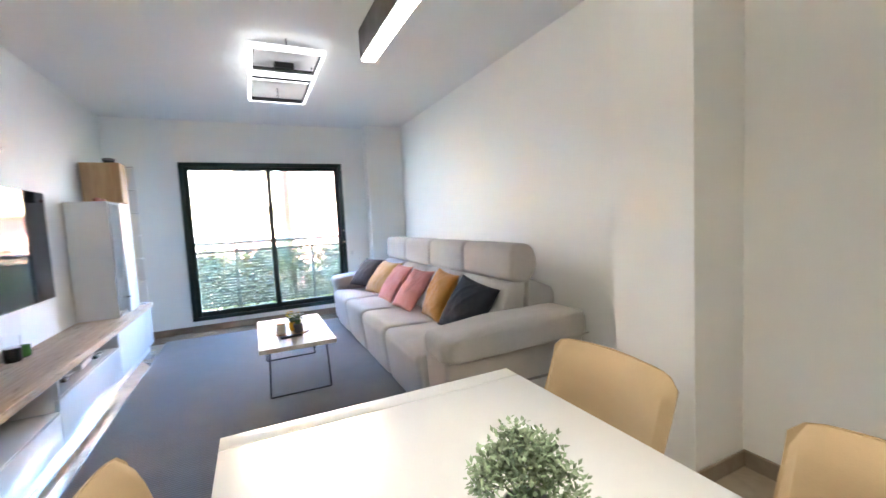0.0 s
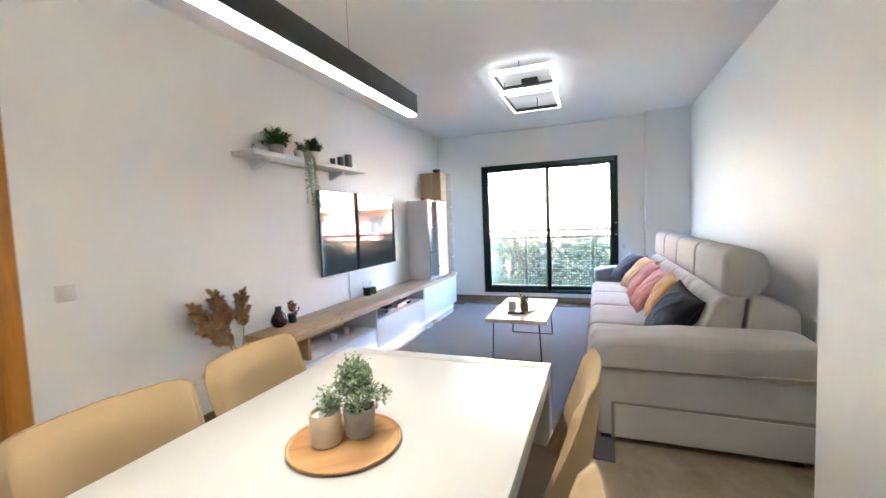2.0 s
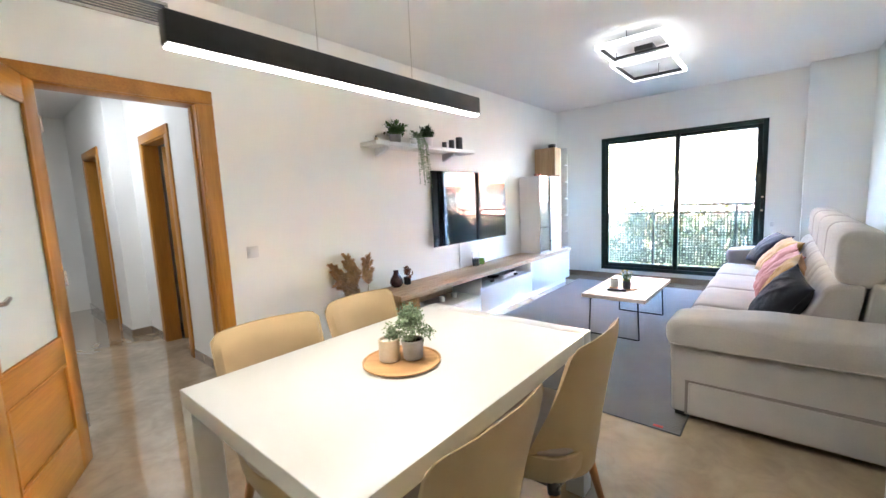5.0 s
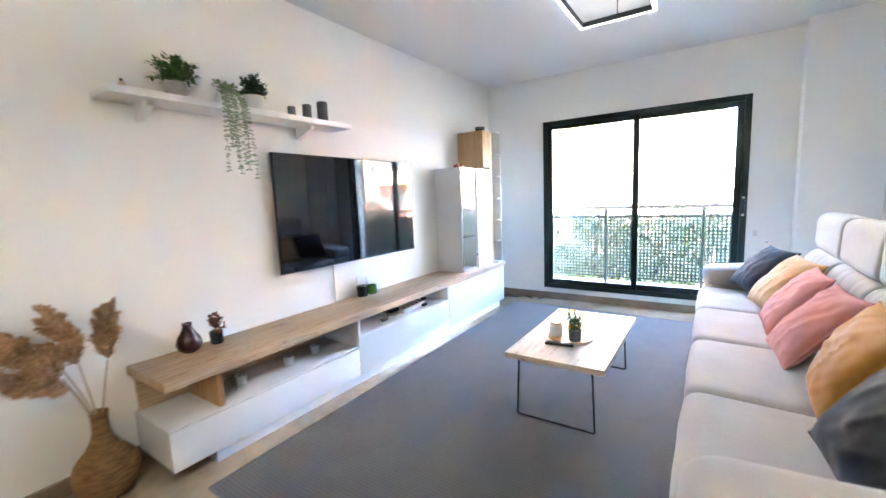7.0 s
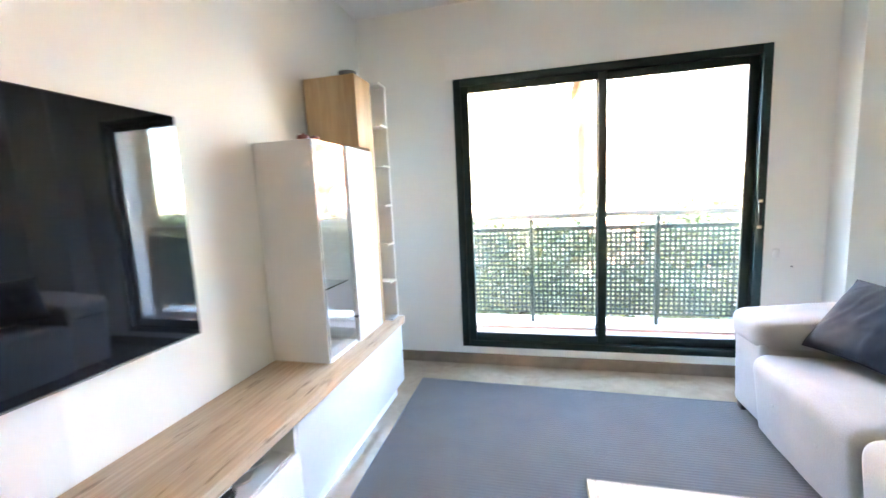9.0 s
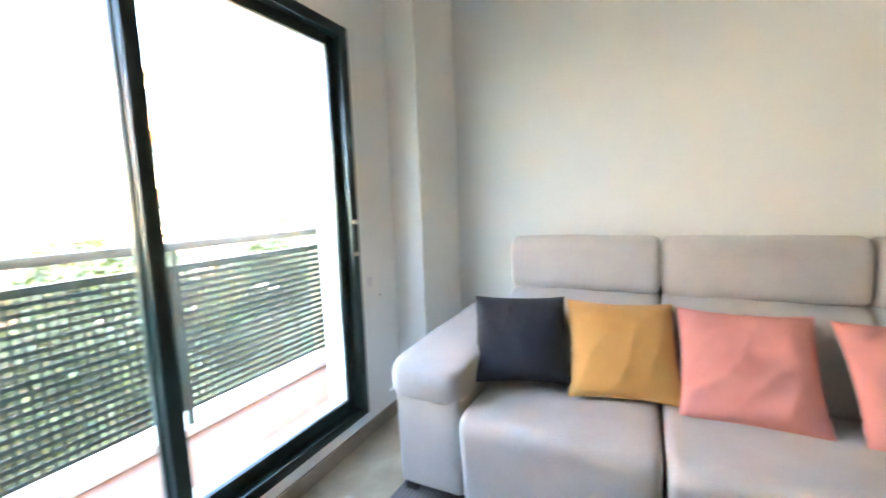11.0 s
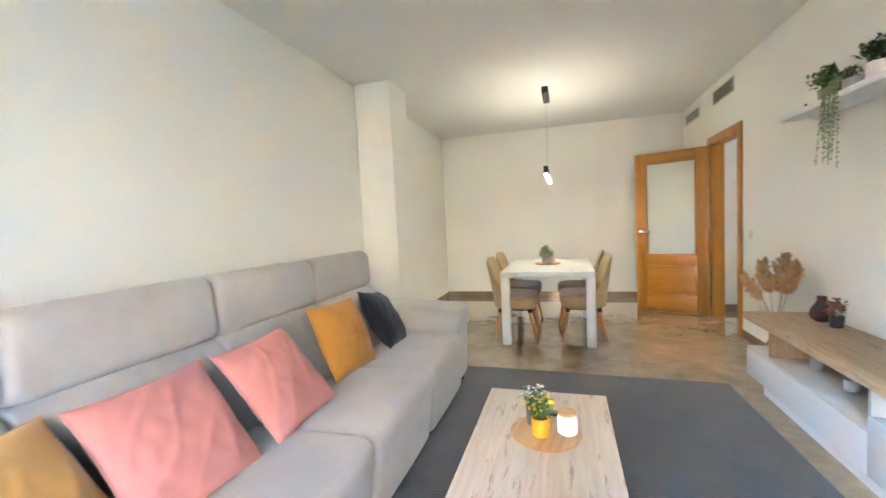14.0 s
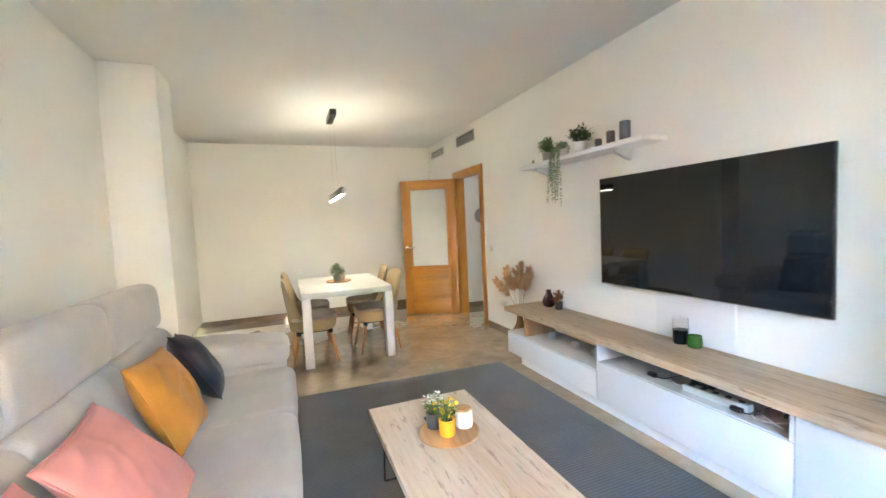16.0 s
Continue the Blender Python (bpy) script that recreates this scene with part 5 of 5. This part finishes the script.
for bx, by, mx, my, mz, tx, ty, tz in ((-0.01, 0.0, -0.05, -0.03, 0.28, -0.09, -0.085, 0.60), (0.0, 0.01, -0.03, 0.07, 0.27, -0.07, 0.12, 0.55), (0.01, -0.01, 0.0, -0.10, 0.25, -0.02, -0.27, 0.52), (0.0, -0.02, 0.05, -0.09, 0.21, 0.10, -0.30, 0.40), (0.0, 0.0, -0.06, -0.08, 0.26, -0.11, -0.20, 0.50)):
    plume(Vector((bx, by, 0.0)), Vector((mx, my, mz)), Vector((tx, ty - 0.02, 0.90 * tz)), 6400, 0.078)


# ---- hall fill lamp: unseen, added to brighten the hall ----
hl = thing("hall_fill_downlight", "round white downlight, itself unseen, added to brighten the hall", "downlight", -1.9, -6.2, H)
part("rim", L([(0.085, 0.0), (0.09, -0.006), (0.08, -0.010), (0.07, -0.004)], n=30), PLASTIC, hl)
part("lens", L([(0.0, -0.003), (0.07, -0.003), (0.068, -0.005), (0.0, -0.006)], n=30), HALLFILL, hl, "glowing lens")

# ---- outdoors ----
structure("ground", B(-400, 400, 1.5, 800, -3.6, -3.3), GRASS, "trimmed green lawn below the balcony", "ground")
structure("ground_under", B(-400, 400, -400, 1.5, -3.6, -3.3), GRASS, "lawn beyond the building", "ground")
structure("road", B(-120, 120, 12.0, 18.0, -3.3, -3.28), ROAD, "grey asphalt street", "road")
structure("pavement", B(-120, 120, 18.0, 20.5, -3.3, -3.18), STONE, "pale paved sidewalk", "pavement")
structure("facade_below", B(-9, 9, 0.0, 0.28, -3.3, -0.26), FACADE_W, "cream rendered wall below the flat", "wall")
structure("facade_side", B(-9, -1.2, 0.0, 0.28, -0.26, 12.5), FACADE_W, "cream rendered wall beside the balcony", "wall")
# unseen thin wall, added up to 12.5 m to shade the garden trees
structure("sun_block_above", B(-9, 9, 0.0, 0.28, 2.95, 12.5), FACADE_W, "unseen cream wall added above the flat to keep sun off the trees", "wall")


def tree(x, y, top, seed, r):
    t = thing("tree", "leafy garden tree with an uneven yellow-green crown", "tree", x, y, -3.3, group="garden trees")
    rng = random.Random(seed)
    bm = bmesh.new()
    hgt = top + 3.3
    tube(bm, [(0, 0, 0), (0.05, 0.03, 0.35 * hgt), (0.0, 0.08, 0.6 * hgt), (0.05, 0.0, 0.85 * hgt)], 0.13, 10, 0.03)
    limbs = []
    for k in range(11):
        a, z = rng.uniform(0, 6.28), rng.uniform(0.35, 0.75) * hgt
        e = Vector((r * rng.uniform(0.5, 0.95) * math.cos(a), r * rng.uniform(0.5, 0.95) * math.sin(a), min(hgt * 0.97, z + rng.uniform(0.15, 0.5) * r)))
        tube(bm, [(0.03, 0.04, z), tuple(Vector((0.03, 0.04, z)).lerp(e, 0.5) + Vector((0, 0, 0.15))), tuple(e)], 0.05, 6, 0.012)
        limbs.append(e)
    limbs.append(Vector((0, 0, hgt * 0.93)))
    part("trunk", bm, BARK, t)
    bm = bmesh.new()
    for k in range(6500):
        e = limbs[k % len(limbs)]
        p = e + Vector((rng.gauss(0, 0.34) * r * 0.55, rng.gauss(0, 0.34) * r * 0.55, rng.gauss(0, 0.30) * r * 0.45))
        leaf(bm, p, rand_way(rng, -0.2), Vector((0, 0, 1)), rng.uniform(0.10, 0.19), rng.uniform(0.06, 0.10))
    part("crown", bm, TREELEAF, t, smooth=False)


for i, (x, y, top, r) in enumerate(((-4.6, 6.5, 0.9, 1.7), (-2.3, 5.2, 0.75, 1.7), (0.1, 5.4, 0.85, 1.8), (2.4, 5.0, 0.7, 1.7), (4.4, 6.2, 0.9, 1.7), (6.9, 5.6, 0.8, 1.6), (-6.9, 8.5, 2.3, 2.2), (9.6, 8.0, 1.2, 2.1), (1.4, 9.6, 0.9, 1.9), (-1.2, 10.0, 1.1, 1.9), (5.6, 10.4, 1.0, 2.0))):
    tree(x, y, top, 60 + i, r)


def block(x, y, w, d, storeys, upper, lower, label):
    b = thing("apartment_building", label, "apartment building", x, y, -3.3)
    st = 3.0
    part("wall", B(-w / 2, w / 2, 0, d, 0, st * (storeys - 1)), lower, b, smooth=False)
    part("upper_wall", B(-w / 2, w / 2, 0, d, st * (storeys - 1), st * storeys), upper, b, smooth=False)
    part("roof", B(-w / 2 - 0.4, w / 2 + 0.4, -0.5, d + 0.4, st * storeys, st * storeys + 0.3), FACADE_R, b, smooth=False)
    n = int(w / 3.0)
    for s in range(storeys):
        z = s * st
        if s:
            part("floor_band", B(-w / 2, w / 2, -0.08, 0.0, z - 0.15, z + 0.15), FACADE_W, b, smooth=False)
        for i in range(n):
            cx = -w / 2 + (i + 0.5) * w / n
            wd, z0, z1 = (1.5, 0.15, 2.25) if i % 2 else (1.1, 0.95, 2.25)
            wv = part("window", B(cx - wd / 2, cx + wd / 2, -0.03, 0.02, z + z0, z + z1), SHUTTER, b, "dark window pane", smooth=False)
            for a in ((cx - wd / 2 - 0.06, cx - wd / 2), (cx + wd / 2, cx + wd / 2 + 0.06), (cx - 0.03, cx + 0.03)):
                part("frame", B(a[0], a[1], -0.06, 0.0, z + z0, z + z1), STONE, wv, smooth=False)
            if i % 2 and s:
                bl = part("balcony", B(cx - 1.4, cx + 1.4, -1.1, -0.001, z - 0.1, z + 0.06), FACADE_W, b, smooth=False)
                part("parapet", B(cx - 1.4, cx + 1.4, -1.1, -1.0, z + 0.06, z + 0.95), FACADE_R if s % 2 else FACADE_W, bl, smooth=False)


block(-9, 21.5, 24, 10, 5, FACADE_R, FACADE_W, "five-storey cream and terracotta apartment block across the street")
block(14.5, 22.5, 21, 10, 4, FACADE_W, FACADE_R, "lower terracotta apartment block across the street")

# brick end wall of the balcony, brick by brick
bw = structure("balcony_side_wall", B(3.672, 3.86, 0.28, 1.26, -0.25, 2.7), MORTAR, "pale yellow brick wall at the balcony's end", "wall")
mesh_brick = mesh_of(B(-0.010, 0.010, -0.116, 0.116, -0.025, 0.025, bevel=0.002, seg=1), "brick", BRICK, False)
half_brick = mesh_of(B(-0.010, 0.010, -0.052, 0.052, -0.025, 0.025, bevel=0.002, seg=1), "brick", BRICK, False)
rng = random.Random(5)
for row in range(43):
    z = -0.02 + 0.06 * row + 0.03
    spots = [(0.28 + 0.126 + 0.245 * k, mesh_brick) for k in range(4)] if row % 2 == 0 else [(0.34, half_brick)] + [(0.52 + 0.245 * k, mesh_brick) for k in range(3)] + [(1.20, half_brick)]
    for y, me in spots:
        o = new("brick", me)
        o.parent = bw
        o.matrix_basis = pose(3.664 + rng.uniform(-0.002, 0.001), y, z, 0, 0, rng.uniform(-0.3, 0.3))
